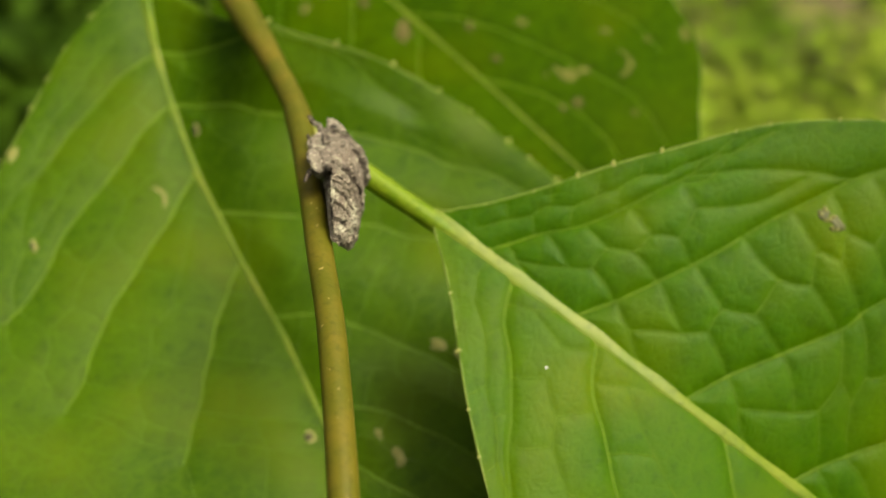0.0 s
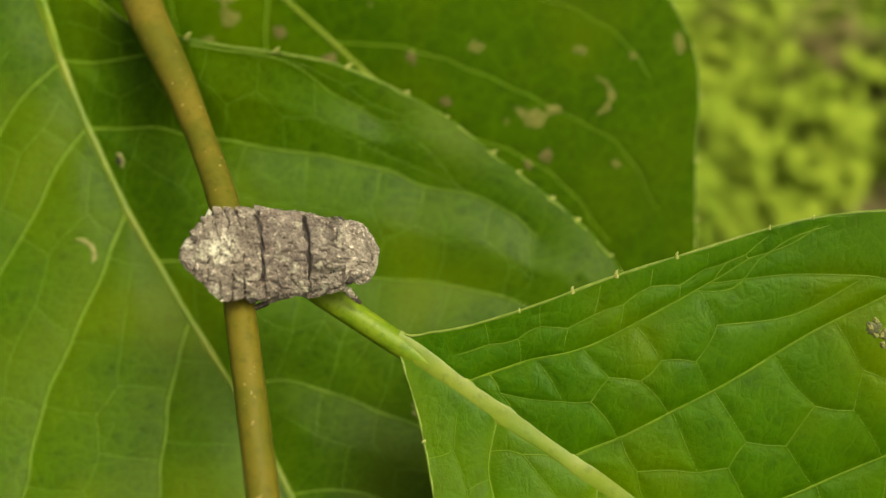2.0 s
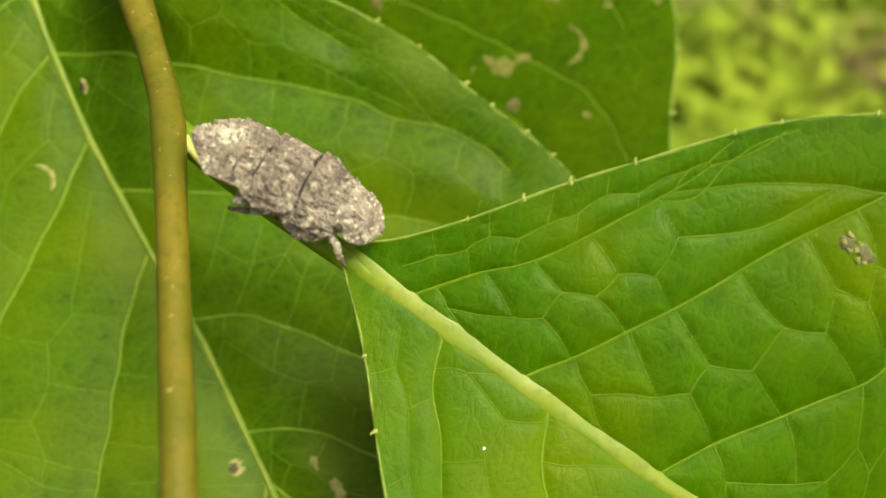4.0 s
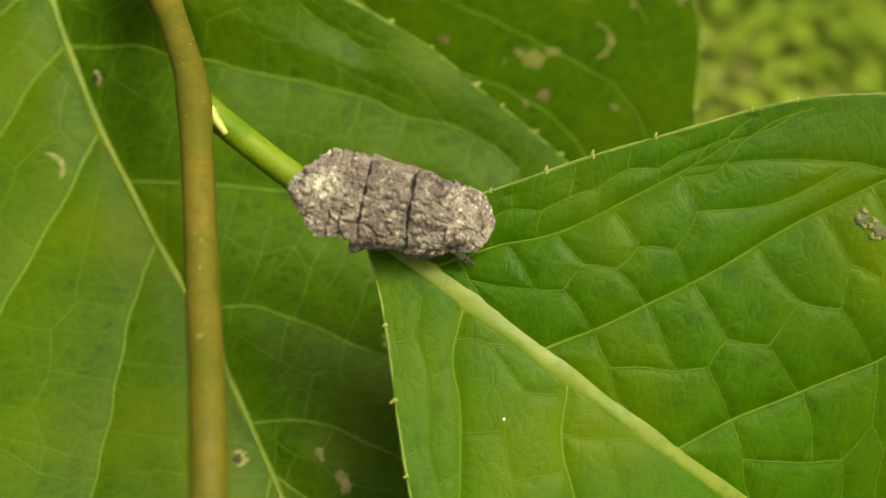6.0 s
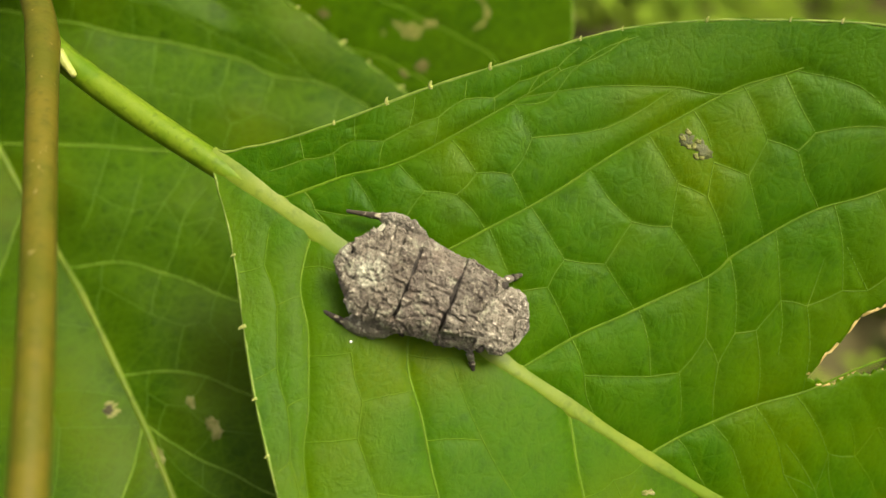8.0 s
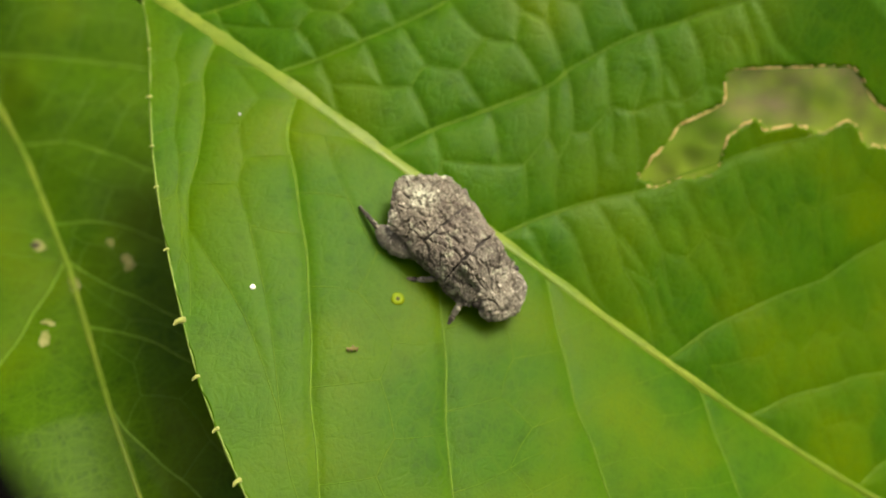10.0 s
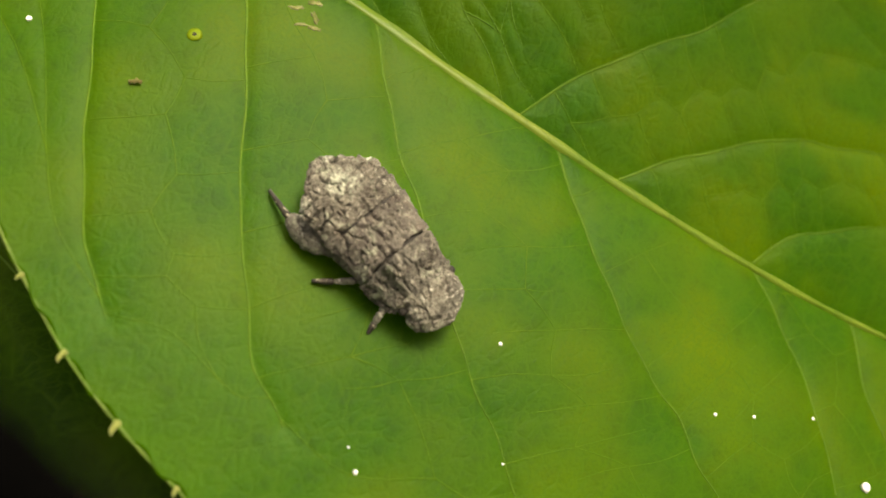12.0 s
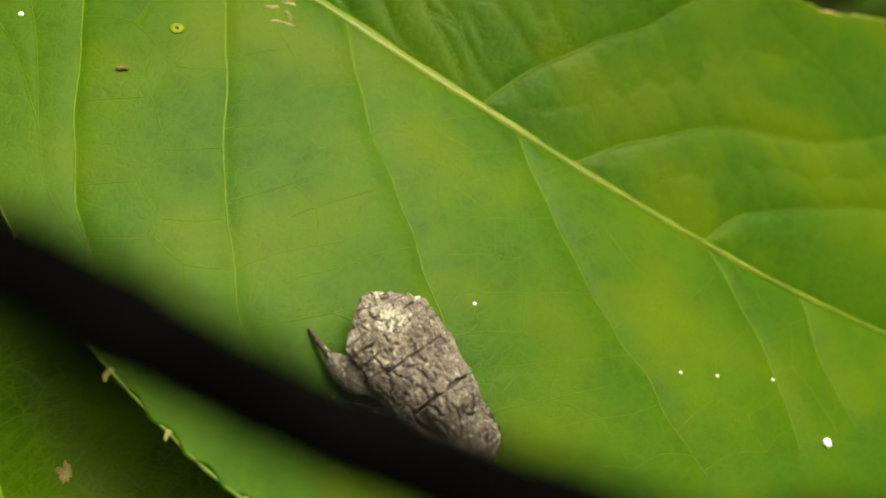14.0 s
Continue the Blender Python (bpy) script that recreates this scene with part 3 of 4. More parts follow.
for k, (a, b) in enumerate(((0, 0.12), (0.07, 0.02), (-0.08, 0.0), (0.02, -0.1), (0.12, -0.06))):
    blotch(near_leaf, near_shape, "scar", 3.74 + a, -0.34 + b, 0.06, 0.025, SCAR, "pale grazed mark", 20 + k, 0.005)
dot(near_leaf, near_shape, "halo", 3.26, -0.99, 0.055, YELLOW, "yellow halo round a pit", 0.16)
dot(near_leaf, near_shape, "pit", 3.26, -0.99, 0.022, HOLE, "small dark pit", 0.5)
patch(near_leaf, near_shape, "debris", 3.19, -1.53, [(-0.035, -0.03), (0.035, 0.03)], 0.045, BROWN_SCAR, "tiny brown crumb", 8, 0.03)
for u, v, r in ((2.34, -1.6, 0.026), (9.09, -1.37, 0.05), (6.17, -1.64, 0.018), (5.82, -2.86, 0.02), (7.77, -1.32, 0.018), (8.05, -1.2, 0.016), (8.5, -1.0, 0.016), (5.7, -2.75, 0.012), (6.6, -2.35, 0.012), (1.4, -0.5, 0.012)):
    dot(near_leaf, near_shape, "speck", u, v, r * 0.8, SPECK, "white speck")

# The leaf behind, with its left side bright and its right edge curling up.
A_H = (0.1371, -0.6449, 0.0192, 0.6965, -0.6672, 0.6661)


def back_height(u, v):
    far = np.maximum(u - 6.0, 0)
    x, y = np.minimum(u, 6.0) / 5, np.clip(v, -3.2, 3.9) / 5
    curl = 0.85 * np.exp(-(((u + 0.3) / 0.85) ** 2)) * np.clip((v - 0.25) / 0.9, 0, 1) ** 1.5
    return curl + A_H[0] + A_H[1] * x + A_H[2] * y + A_H[3] * x * x + A_H[4] * x * y + A_H[5] * y * y - 0.05 * np.exp(-((v / 0.25) ** 2)) - 0.05 * far


back_shape = Blade(
    (-4.756, 3.247, -0.221), (0.4376, -0.784, -0.4404), (0.8984, 0.4018, 0.1775), (0.0378, -0.4733, 0.8801),
    lambda u: np.interp(u, (-1.5, -0.9, 0, 0.9, 2, 3, 4.4, 6, 12), (0.24, 0.1, 0, -0.04, 0.02, 0.12, 0.15, 0.1, 0.0)), back_height,
    [(-1.5, 0.02), (-1.25, 0.2), (-0.88, 0.55), (-0.6, 0.66), (-0.42, 0.74), (0.02, 1.1), (0.24, 1.52), (0.44, 1.95), (0.62, 2.22), (0.8, 2.45), (1.18, 2.74), (1.5, 2.94), (2.0, 3.11), (2.27, 3.22), (2.87, 3.42), (3.5, 3.54), (5, 3.6), (7, 3.1), (9, 2.2), (11, 1.0), (12, 0.02)],
    [(-1.5, 0.02), (-1.35, 0.4), (-1.15, 0.75), (-0.72, 1.15), (-0.4, 1.42), (0.08, 1.82), (0.4, 2.08), (0.9, 2.45), (1.31, 2.63), (2.2, 2.95), (4, 3.2), (6, 3.0), (8, 2.5), (10, 1.6), (12, 0.02)],
    (-1.5, 12.0),
    [
        [(-0.6, 0), (-0.21, 0.66), (0.2, 1.38), (0.48, 1.87), (1.24, 2.4)], [(0.05, 0), (0.35, 0.53), (0.61, 0.85), (0.88, 1.24), (1.21, 1.7), (1.58, 2.15), (1.92, 2.42), (2.34, 2.86), (2.83, 3.05)],
        [(1.41, 0), (1.69, 0.5), (2.2, 1.34), (2.46, 1.6), (2.9, 2.2), (3.4, 2.7)], [(2.74, 0), (2.95, 0.46), (3.37, 0.86), (3.8, 1.22), (4.4, 1.7), (5, 2.3)], [(3.83, 0), (4.0, 0.4), (4.34, 0.75), (4.9, 1.2)],
        [(4.3, 0), (4.64, 0.2), (5.44, 0.82), (6.2, 1.4)], [(5.1, 0), (5.33, 0.3), (5.75, 0.66), (6.6, 1.2)], [(6.0, 0), (6.34, 0.1), (7.18, 0.51), (7.88, 0.83), (8.4, 1.2)],
        [(0.02, 0), (0.24, -0.37), (0.69, -0.93), (1.03, -1.42), (1.62, -1.98), (1.84, -2.33)], [(0.86, 0), (1.31, -0.48), (1.79, -1.06), (2.19, -1.5), (2.7, -1.9), (2.95, -2.15)],
        [(2.01, 0), (2.46, -0.42), (2.95, -0.78), (3.4, -1.05), (3.85, -1.35)], [(4.23, 0), (4.42, -0.1), (5.1, -0.6), (5.8, -1.2)], [(-0.6, 0), (-0.4, -0.5), (0.0, -1.1), (0.4, -1.6)],
    ],
)
back_shape.swell = 0.1
back_shape.net(1, 5, 0.6)
back_shape.net(-1, 6, 0.75)
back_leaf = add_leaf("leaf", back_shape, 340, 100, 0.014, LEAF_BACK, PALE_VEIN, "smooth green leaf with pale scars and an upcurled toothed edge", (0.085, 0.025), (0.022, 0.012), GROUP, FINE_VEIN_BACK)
add_teeth(back_leaf, back_shape, 1, (0.05, 0.4, 0.74, 1.15, 1.5, 1.98, 2.25, 2.6, 2.88, 3.3), 0.065)
add_teeth(back_leaf, back_shape, -1, (-1.2, -0.95, -0.66, -0.4, 0.1, 0.45, 0.9, 1.3), 0.045)
patch(back_leaf, back_shape, "scar", 1.08, -0.52, [(-0.16, 0.02), (-0.08, 0.09), (0.02, 0.09), (0.1, 0.03)], 0.06, SCAR, "pale crescent scar", 2)
for u, v, w in ((1.12, -1.81, 0.09), (0.45, 0.13, 0.09), (4.06, -0.2, 0.14)):
    patch(back_leaf, back_shape, "scar", u, v, [(-0.07, 0.01), (0, 0.02), (0.07, -0.01)], w, SCAR, "pale ring round a hole", int(u * 10))
    # No opening is cut; the hole's shade is a dark film on the blade.
    patch(back_leaf, back_shape, "scar", u, v, [(-0.04, 0.01), (0.04, -0.01)], w * 0.6, HOLE, "dark film standing for a small hole", int(u * 10) + 1, 0.018)
for u, v, w in ((3.72, 1.36, 0.12), (3.9, 1.5, 0.1), (4.32, 0.41, 0.07), (4.61, 0.5, 0.12), (4.6, 0.0, 0.1), (5.14, -0.36, 0.1), (4.95, -0.3, 0.07), (8.92, 0.43, 0.1), (0.05, -1.72, 0.1)):
    blotch(back_leaf, back_shape, "scar", u, v, w, w * 0.6, SCAR if u < 8 else BROWN_SCAR, "pale dry scar" if u < 8 else "brown spot", int(u * 31))

# The leaf farthest behind; it sways.
far_shape = Blade(
    (-3.179, 5.697, -0.126), (0.6989, -0.6172, -0.3614), (0.7141, 0.6304, 0.3043), (0.0401, -0.4707, 0.8814),
    lambda u: 0 * u, lambda u, v: -0.012 * (u - 2.5) ** 2 - 0.03 * v * v - 0.04 * np.exp(-((v / 0.3) ** 2)),
    [(-3.2, 0.02), (-2.5, 0.5), (-1.5, 1.3), (0, 2.3), (1.5, 2.9), (2.62, 3.0), (3.29, 2.86), (3.79, 2.62), (4.19, 2.24), (4.44, 1.85), (5.02, 1.2), (5.6, 0.5), (6.1, 0.02)],
    [(-3.2, 0.02), (-2.5, 0.6), (-1.5, 1.4), (0, 2.3), (1.5, 2.8), (3, 2.7), (4.4, 1.9), (5.4, 0.8), (6.1, 0.02)],
    (-3.2, 6.1),
    [
        [(0.07, 0), (1.24, 1.17), (2.21, 1.88), (3.04, 2.15), (3.61, 2.05)], [(0.99, 0), (1.55, 0.44), (2.24, 0.77), (3.19, 1.08), (3.91, 1.25), (4.62, 1.04)], [(2.34, 0), (3.0, 0.37), (3.71, 0.54), (4.5, 0.43)],
        [(-1.0, 0), (0.0, 1.0), (1.0, 1.9), (2.0, 2.5)], [(-1.5, 0), (-0.9, -0.6), (0, -1.3)], [(0, 0), (0.7, -0.7), (1.6, -1.4)], [(1.2, 0), (2, -0.7), (3, -1.2)],
    ],
)
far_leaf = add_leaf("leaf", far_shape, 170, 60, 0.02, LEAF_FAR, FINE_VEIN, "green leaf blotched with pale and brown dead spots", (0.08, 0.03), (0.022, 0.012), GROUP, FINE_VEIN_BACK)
add_teeth(far_leaf, far_shape, 1, np.arange(1.2, 5.4, 0.42), 0.045)
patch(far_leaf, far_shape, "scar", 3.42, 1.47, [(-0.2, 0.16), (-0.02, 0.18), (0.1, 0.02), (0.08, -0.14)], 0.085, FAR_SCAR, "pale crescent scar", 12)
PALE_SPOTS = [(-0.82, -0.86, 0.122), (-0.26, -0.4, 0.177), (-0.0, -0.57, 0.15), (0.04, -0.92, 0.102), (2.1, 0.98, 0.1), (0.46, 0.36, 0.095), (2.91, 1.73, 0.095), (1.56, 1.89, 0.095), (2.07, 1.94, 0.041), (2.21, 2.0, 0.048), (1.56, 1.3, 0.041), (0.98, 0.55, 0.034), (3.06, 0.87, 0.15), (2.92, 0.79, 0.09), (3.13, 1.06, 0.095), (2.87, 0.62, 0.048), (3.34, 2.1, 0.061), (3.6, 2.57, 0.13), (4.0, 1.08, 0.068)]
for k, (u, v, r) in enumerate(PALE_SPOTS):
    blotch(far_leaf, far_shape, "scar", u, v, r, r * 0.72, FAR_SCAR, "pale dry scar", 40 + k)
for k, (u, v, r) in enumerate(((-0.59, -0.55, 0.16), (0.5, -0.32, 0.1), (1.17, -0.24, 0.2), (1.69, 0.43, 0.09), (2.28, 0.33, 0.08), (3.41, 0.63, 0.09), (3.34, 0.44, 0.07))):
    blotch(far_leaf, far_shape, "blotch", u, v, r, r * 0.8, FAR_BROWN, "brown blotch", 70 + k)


# ---- stem ----
def cm_points(points, steps=8):
    return [tuple(p) for p in spline(points, steps) * CM]


STEM_LINE = [(-7.6, 27.0, -36.0), (-7.2, 23.0, -20.0), (-6.6, 15.0, -5.0), (-5.35, 7.5, 0.5), (-4.21, 4.1, 0.9), (-3.56, 2.62, 0.84), (-3.17, 1.66, 0.82), (-3.035, 1.22, 0.82), (-2.93, 0.74, 0.81), (-2.82, 0.2, 0.79), (-2.66, -0.62, 0.74), (-2.5, -1.45, 0.7), (-2.3, -2.92, 0.44), (-2.22, -4.08, -0.13)]
stem = tagged(new("stem"), "olive-brown leafy shoot arching over the undergrowth", "plant stem")
line = cm_points(STEM_LINE, 10)
s = np.linspace(0, 1, len(line))
fat = np.interp(s, (0, 0.3, 0.42, 0.5, 0.535, 0.6, 0.7, 1), (0.3, 0.18, 0.108, 0.112, 0.122, 0.108, 0.102, 0.098)) * CM
part("stalk", tube(line, list(fat), 18), STEM, stem, "olive-brown stalk")
bm = tube(cm_points([(-2.94, 1.17, 0.76), (-2.87, 1.1, 0.72), (-2.81, 1.02, 0.68)], 4), [c * CM for c in np.linspace(0.055, 0.022, 9)], 10)
part("bud", bm, TOOTH, stem, "small pale bud in the leaf axil")


def add_petiole(leaf, points, radii):
    line = cm_points(points, 10)
    part("petiole", tube(line, [c * CM for c in np.interp(np.linspace(0, 1, len(line)), np.linspace(0, 1, len(radii)), radii)], 14), PETIOLE, leaf, "pale green petiole")


C0, C1 = near_shape.on(np.array([0.0, 0.9]), np.array([0.0, 0.0]), -0.045) / CM
add_petiole(near_leaf, [(-3.06, 1.33, 0.75), (-2.85, 1.16, 0.66), (-2.43, 0.88, 0.48), C0 - 0.02, C1], (0.1, 0.1, 0.1, 0.09, 0.03))
C0, C1 = back_shape.at(np.array([-1.45, -0.6]), np.array([0.0, 0.0]), -0.03) / CM
add_petiole(back_leaf, [(-5.3, 7.3, 0.55), (-5.7, 6.6, 0.9), C0 + 1.9 * (C0 - C1) / np.linalg.norm(C0 - C1), C0 + 0.8 * (C0 - C1) / np.linalg.norm(C0 - C1), C0, C1], (0.1, 0.1, 0.09, 0.03))
C0, C1 = far_shape.at(np.array([-3.1, -2.2]), np.array([0.0, 0.0]), -0.03) / CM
add_petiole(far_leaf, [(-5.45, 8.0, 0.2), (-5.4, 7.9, 0.5), C0, C1], (0.1, 0.1, 0.09, 0.03))

# ---- dark twig close to the lens ----
TWIG = [(-1.4, -7.0, 0.3), (-0.4, -7.2, -0.1), (0.87, -7.39, -0.32), (1.16, -7.42, -0.37), (1.46, -7.46, -0.46), (1.65, -7.51, -0.57), (1.84, -7.56, -0.67), (2.03, -7.6, -0.77), (2.23, -7.64, -0.85), (2.42, -7.68, -0.93), (2.71, -7.73, -1.03), (3.1, -7.77, -1.13), (4.6, -7.6, -3.0), (6.0, -6.5, -14.0), (6.5, -6.0, -36.5)]
twig = tagged(new("twig"), "thin dark bare twig across the leaves", "twig")
line = cm_points([(x, y - 0.006, z - 0.01) for x, y, z in TWIG], 10)
knots = (2, 5, 9, 11)
thick = np.full(len(line), 0.097)
for k in knots:
    thick += 0.012 * np.exp(-(((np.arange(len(line)) - k * 10) / 2.5) ** 2))
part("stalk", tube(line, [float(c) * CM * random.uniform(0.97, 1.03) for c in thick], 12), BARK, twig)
for k in knots:
    bm = bmesh.new()
    bmesh.ops.create_icosphere(bm, subdivisions=2, radius=0.03 * CM)
    for x in bm.verts:
        x.co *= random.uniform(0.85, 1.15)
    bm.transform(Matrix.Translation(Vector(line[k * 10]) + Vector((0, 0.05 * CM, -0.045 * CM))))
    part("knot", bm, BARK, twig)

# ---- ground and undergrowth ----
bm = bmesh.new()
GROUND = -0.36
ring = [0, 0.2, 0.5, 1, 2, 5, 20, 100, 800]
rows = []
for r in ring[1:]:
    rows.append([bm.verts.new((r * math.cos(a), r * math.sin(a), GROUND + (random.uniform(-0.01, 0.01) if r < 5 else 0))) for a in (2 * math.pi * k / 48 for k in range(48))])
mid = bm.verts.new((0, 0, GROUND))
for k in range(48):
    bm.faces.new((mid, rows[0][k], rows[0][(k + 1) % 48]))
    for a, b in zip(rows, rows[1:]):
        bm.faces.new((a[k], b[k], b[(k + 1) % 48], a[(k + 1) % 48]))
tagged(part("ground", bm, SOIL), "brown forest soil with litter", "ground", kind="structure")


def small_leaves(name, mat, count, spread, size, height, label, seed):
    """Many small bent leaves standing over the ground, one object."""
    rnd = np.random.default_rng(seed)
    verts, faces = [], []
    shape = np.array([(0, 0, 0), (0.3, 0.22, 0.05), (0.7, 0.2, 0.06), (1, 0, -0.1), (0.7, -0.2, 0.06), (0.3, -0.22, 0.05), (0.5, 0, 0)])
    for _ in range(count):
        c = spread(rnd)
        turn = np.array(Euler((rnd.uniform(-0.6, 0.6), rnd.uniform(-0.7, 0.5), rnd.uniform(0, 6.28))).to_matrix())
        p = shape * size * rnd.uniform(0.5, 1.4) @ turn.T + np.array([c[0], c[1], GROUND + abs(rnd.normal(0, height)) + 0.004])
        n = len(verts)
        verts += p.tolist()
        faces += [(n, n + 1, n + 6), (n + 1, n + 2, n + 6), (n + 2, n + 3, n + 6), (n + 3, n + 4, n + 6), (n + 4, n + 5, n + 6), (n + 5, n, n + 6)]
    me = bpy.data.meshes.new(name)
    me.from_pydata(verts, [], faces)
    me.materials.append(mat)
    return tagged(new(name, me), label, "undergrowth", kind="stuff")


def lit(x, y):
    """The open side: above 0 bright weeds grow, below 0 shrubs coloured as shaded."""
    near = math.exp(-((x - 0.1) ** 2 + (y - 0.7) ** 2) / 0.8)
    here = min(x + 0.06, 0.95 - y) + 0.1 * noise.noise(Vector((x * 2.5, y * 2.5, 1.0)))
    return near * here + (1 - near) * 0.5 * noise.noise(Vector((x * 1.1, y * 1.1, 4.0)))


def spread_of(side, reach):
    def spread(rnd):
        while True:
            r, a = reach * rnd.uniform(0.02, 1) ** 1.6, rnd.uniform(0, 6.28)
            x, y = r * math.cos(a), 0.35 + r * math.sin(a)
            if lit(x, y) * side > 0 and noise.noise(Vector((x * 7, y * 7, 3.0))) > -0.36 + 0.12 * r:
                return x, y
    return spread


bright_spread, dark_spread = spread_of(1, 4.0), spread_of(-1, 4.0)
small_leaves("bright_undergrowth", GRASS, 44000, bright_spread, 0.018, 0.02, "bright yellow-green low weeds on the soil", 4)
small_leaves("shade_toned_undergrowth", SHADE, 22000, dark_spread, 0.05, 0.05, "low shrub leaves coloured dark green for shade", 6)


# ---- the insect ----
# Its tables are drawn a little larger than life.
BODY = 0.94 * CM


def shell_material(name, pale, tail=False, dark=(0.082, 0.073, 0.06), light=(0.21, 0.198, 0.165), speck=1.0):
    """Bark-like cuticle: grey-brown, wrinkled lengthwise, fine pale grains, black pores, as strong as speck says. tail: whitish tufts on the rear corners and the ridge."""
    m, t, nodes, links, shader = material(name)
    at = nodes.new("ShaderNodeTexCoord").outputs["Object"]
    drawn = nodes.new("ShaderNodeMapping")
    drawn.inputs["Scale"].default_value = (0.3, 1, 1)
    links.new(at, drawn.inputs["Vector"])
    big, _ = noise_of(t, at, 420, 5.0, 0.65)
    rust, _ = noise_of(t, at, 700, 4.0, 0.6)
    mid, _ = noise_of(t, at, 2600, 5.0, 0.75)
    streak, _ = noise_of(t, drawn.outputs[0], 3200, 4.0, 0.7)
    fine, _ = noise_of(t, at, 9000, 3.0, 0.7)
    cells = nodes.new("ShaderNodeTexVoronoi")
    cells.inputs["Scale"].default_value = 4200
    links.new(at, cells.inputs["Vector"])
    colour = mixed(t, dark, light, ramp(t, big, 0.36, 0.64))
    colour = mixed(t, colour, (0.128, 0.102, 0.082), ramp(t, rust, 0.52, 0.66, 0.0, 0.6))
    colour = mixed(t, colour, (0.036, 0.028, 0.023), ramp(t, streak, 0.53, 0.61, 0.0, 0.75 * speck))
    colour = mixed(t, colour, (0.42, 0.4, 0.32), ramp(t, mid, 0.53, 0.63, 0.0, 0.6))
    colour = mixed(t, colour, (0.6, 0.58, 0.5), ramp(t, mid, pale, pale + 0.06, 0.0, 0.85))
    if tail:
        for spot, r in (((-0.47, 0.0, 0.15), 0.17), ((-0.52, 0.3, 0.03), 0.1), ((-0.52, -0.3, 0.03), 0.1), ((-0.68, 0.05, 0.06), 0.07)):
            gone = nodes.new("ShaderNodeVectorMath")
            gone.operation = "DISTANCE"
            links.new(at, gone.inputs[0])
            gone.inputs[1].default_value = tuple(c * BODY for c in spot)
            here = summed(t, ramp(t, gone.outputs["Value"], r * BODY, 0.3 * r * BODY), ramp(t, mid, 0.4, 0.58), "MULTIPLY")
            colour = mixed(t, colour, (0.5, 0.53, 0.42), summed(t, here, 0.85, "MULTIPLY"))
    lichen, _ = noise_of(t, at, 950, 3.0, 0.55)
    patchy = summed(t, ramp(t, lichen, 0.56, 0.66), ramp(t, mid, 0.4, 0.56), "MULTIPLY")
    colour = mixed(t, colour, (0.36, 0.39, 0.29), summed(t, patchy, 0.6, "MULTIPLY"))
    pores = summed(t, ramp(t, cells.outputs["Distance"], 0.36, 0.16), ramp(t, rust, 0.42, 0.56), "MULTIPLY")
    colour = mixed(t, colour, (0.018, 0.014, 0.012), summed(t, pores, 0.9 * speck, "MULTIPLY"))
    colour = mixed(t, colour, (0.05, 0.04, 0.032), ramp(t, fine, 0.58, 0.68, 0.0, 0.5 * speck))
    links.new(colour, shader.inputs["Base Color"])
    shader.inputs["Roughness"].default_value = 0.7
    shader.inputs["Specular IOR Level"].default_value = 0.3
    bump = nodes.new("ShaderNodeBump")
    bump.inputs["Distance"].default_value = 0.013 * CM
    relief = summed(t, summed(t, mid, fine), ramp(t, cells.outputs["Distance"], 0.0, 0.4))
    links.new(summed(t, relief, summed(t, streak, -1.6, "MULTIPLY")), bump.inputs["Height"])
    links.new(bump.outputs["Normal"], shader.inputs["Normal"])
    return m


SHELL = shell_material("bug_shell", 0.63)
PALE_SHELL = shell_material("bug_shell_pale", 0.56, False, (0.13, 0.12, 0.098), (0.27, 0.26, 0.21), 0.6)
TAIL_SHELL = shell_material("bug_shell_tail", 0.6, True, (0.11, 0.097, 0.078), (0.225, 0.212, 0.17), 0.7)
BACK_SHELL = shell_material("bug_shell_back", 0.66, False, (0.095, 0.082, 0.069), (0.185, 0.17, 0.142), 0.6)
DARK = plain_material("bug_joint", (0.012, 0.01, 0.008), (0.03, 0.025, 0.02), 2000, 0.7)

OUTLINE = [(-0.72, 0.04), (-0.7, 0.09), (-0.5, 0.34), (-0.45, 0.355), (-0.2, 0.335), (0.12, 0.3), (0.2, 0.3), (0.4, 0.275), (0.45, 0.235), (0.49, 0.245), (0.56, 0.25), (0.62, 0.228), (0.67, 0.175), (0.7, 0.11), (0.72, 0.03)]
TOP = [(-0.72, 0.07), (-0.6, 0.13), (-0.4, 0.17), (-0.2, 0.188), (-0.1, 0.2), (0.12, 0.205), (0.17, 0.235), (0.26, 0.23), (0.34, 0.175), (0.44, 0.135), (0.6, 0.065), (0.72, -0.03)]
BELLY = [(-0.72, -0.02), (-0.5, -0.035), (-0.2, -0.06), (0.14, -0.09), (0.45, -0.14), (0.6, -0.14), (0.72, -0.09)]
RIDGED = ((0, 0.3, 0.6, 0.72, 0.92, 1), (1, 0.94, 0.82, 0.7, 0.28, 0))
STEPPED = ((0, 0.4, 0.56, 0.61, 0.66, 0.88, 1), (1, 0.95, 0.86, 0.8, 0.56, 0.34, 0))
FLAT = ((0, 0.5, 0.8, 0.94, 1), (1, 0.92, 0.74, 0.42, 0))


def along(table, x):
    return float(np.interp(x, [a for a, _ in table], [b for _, b in table]))


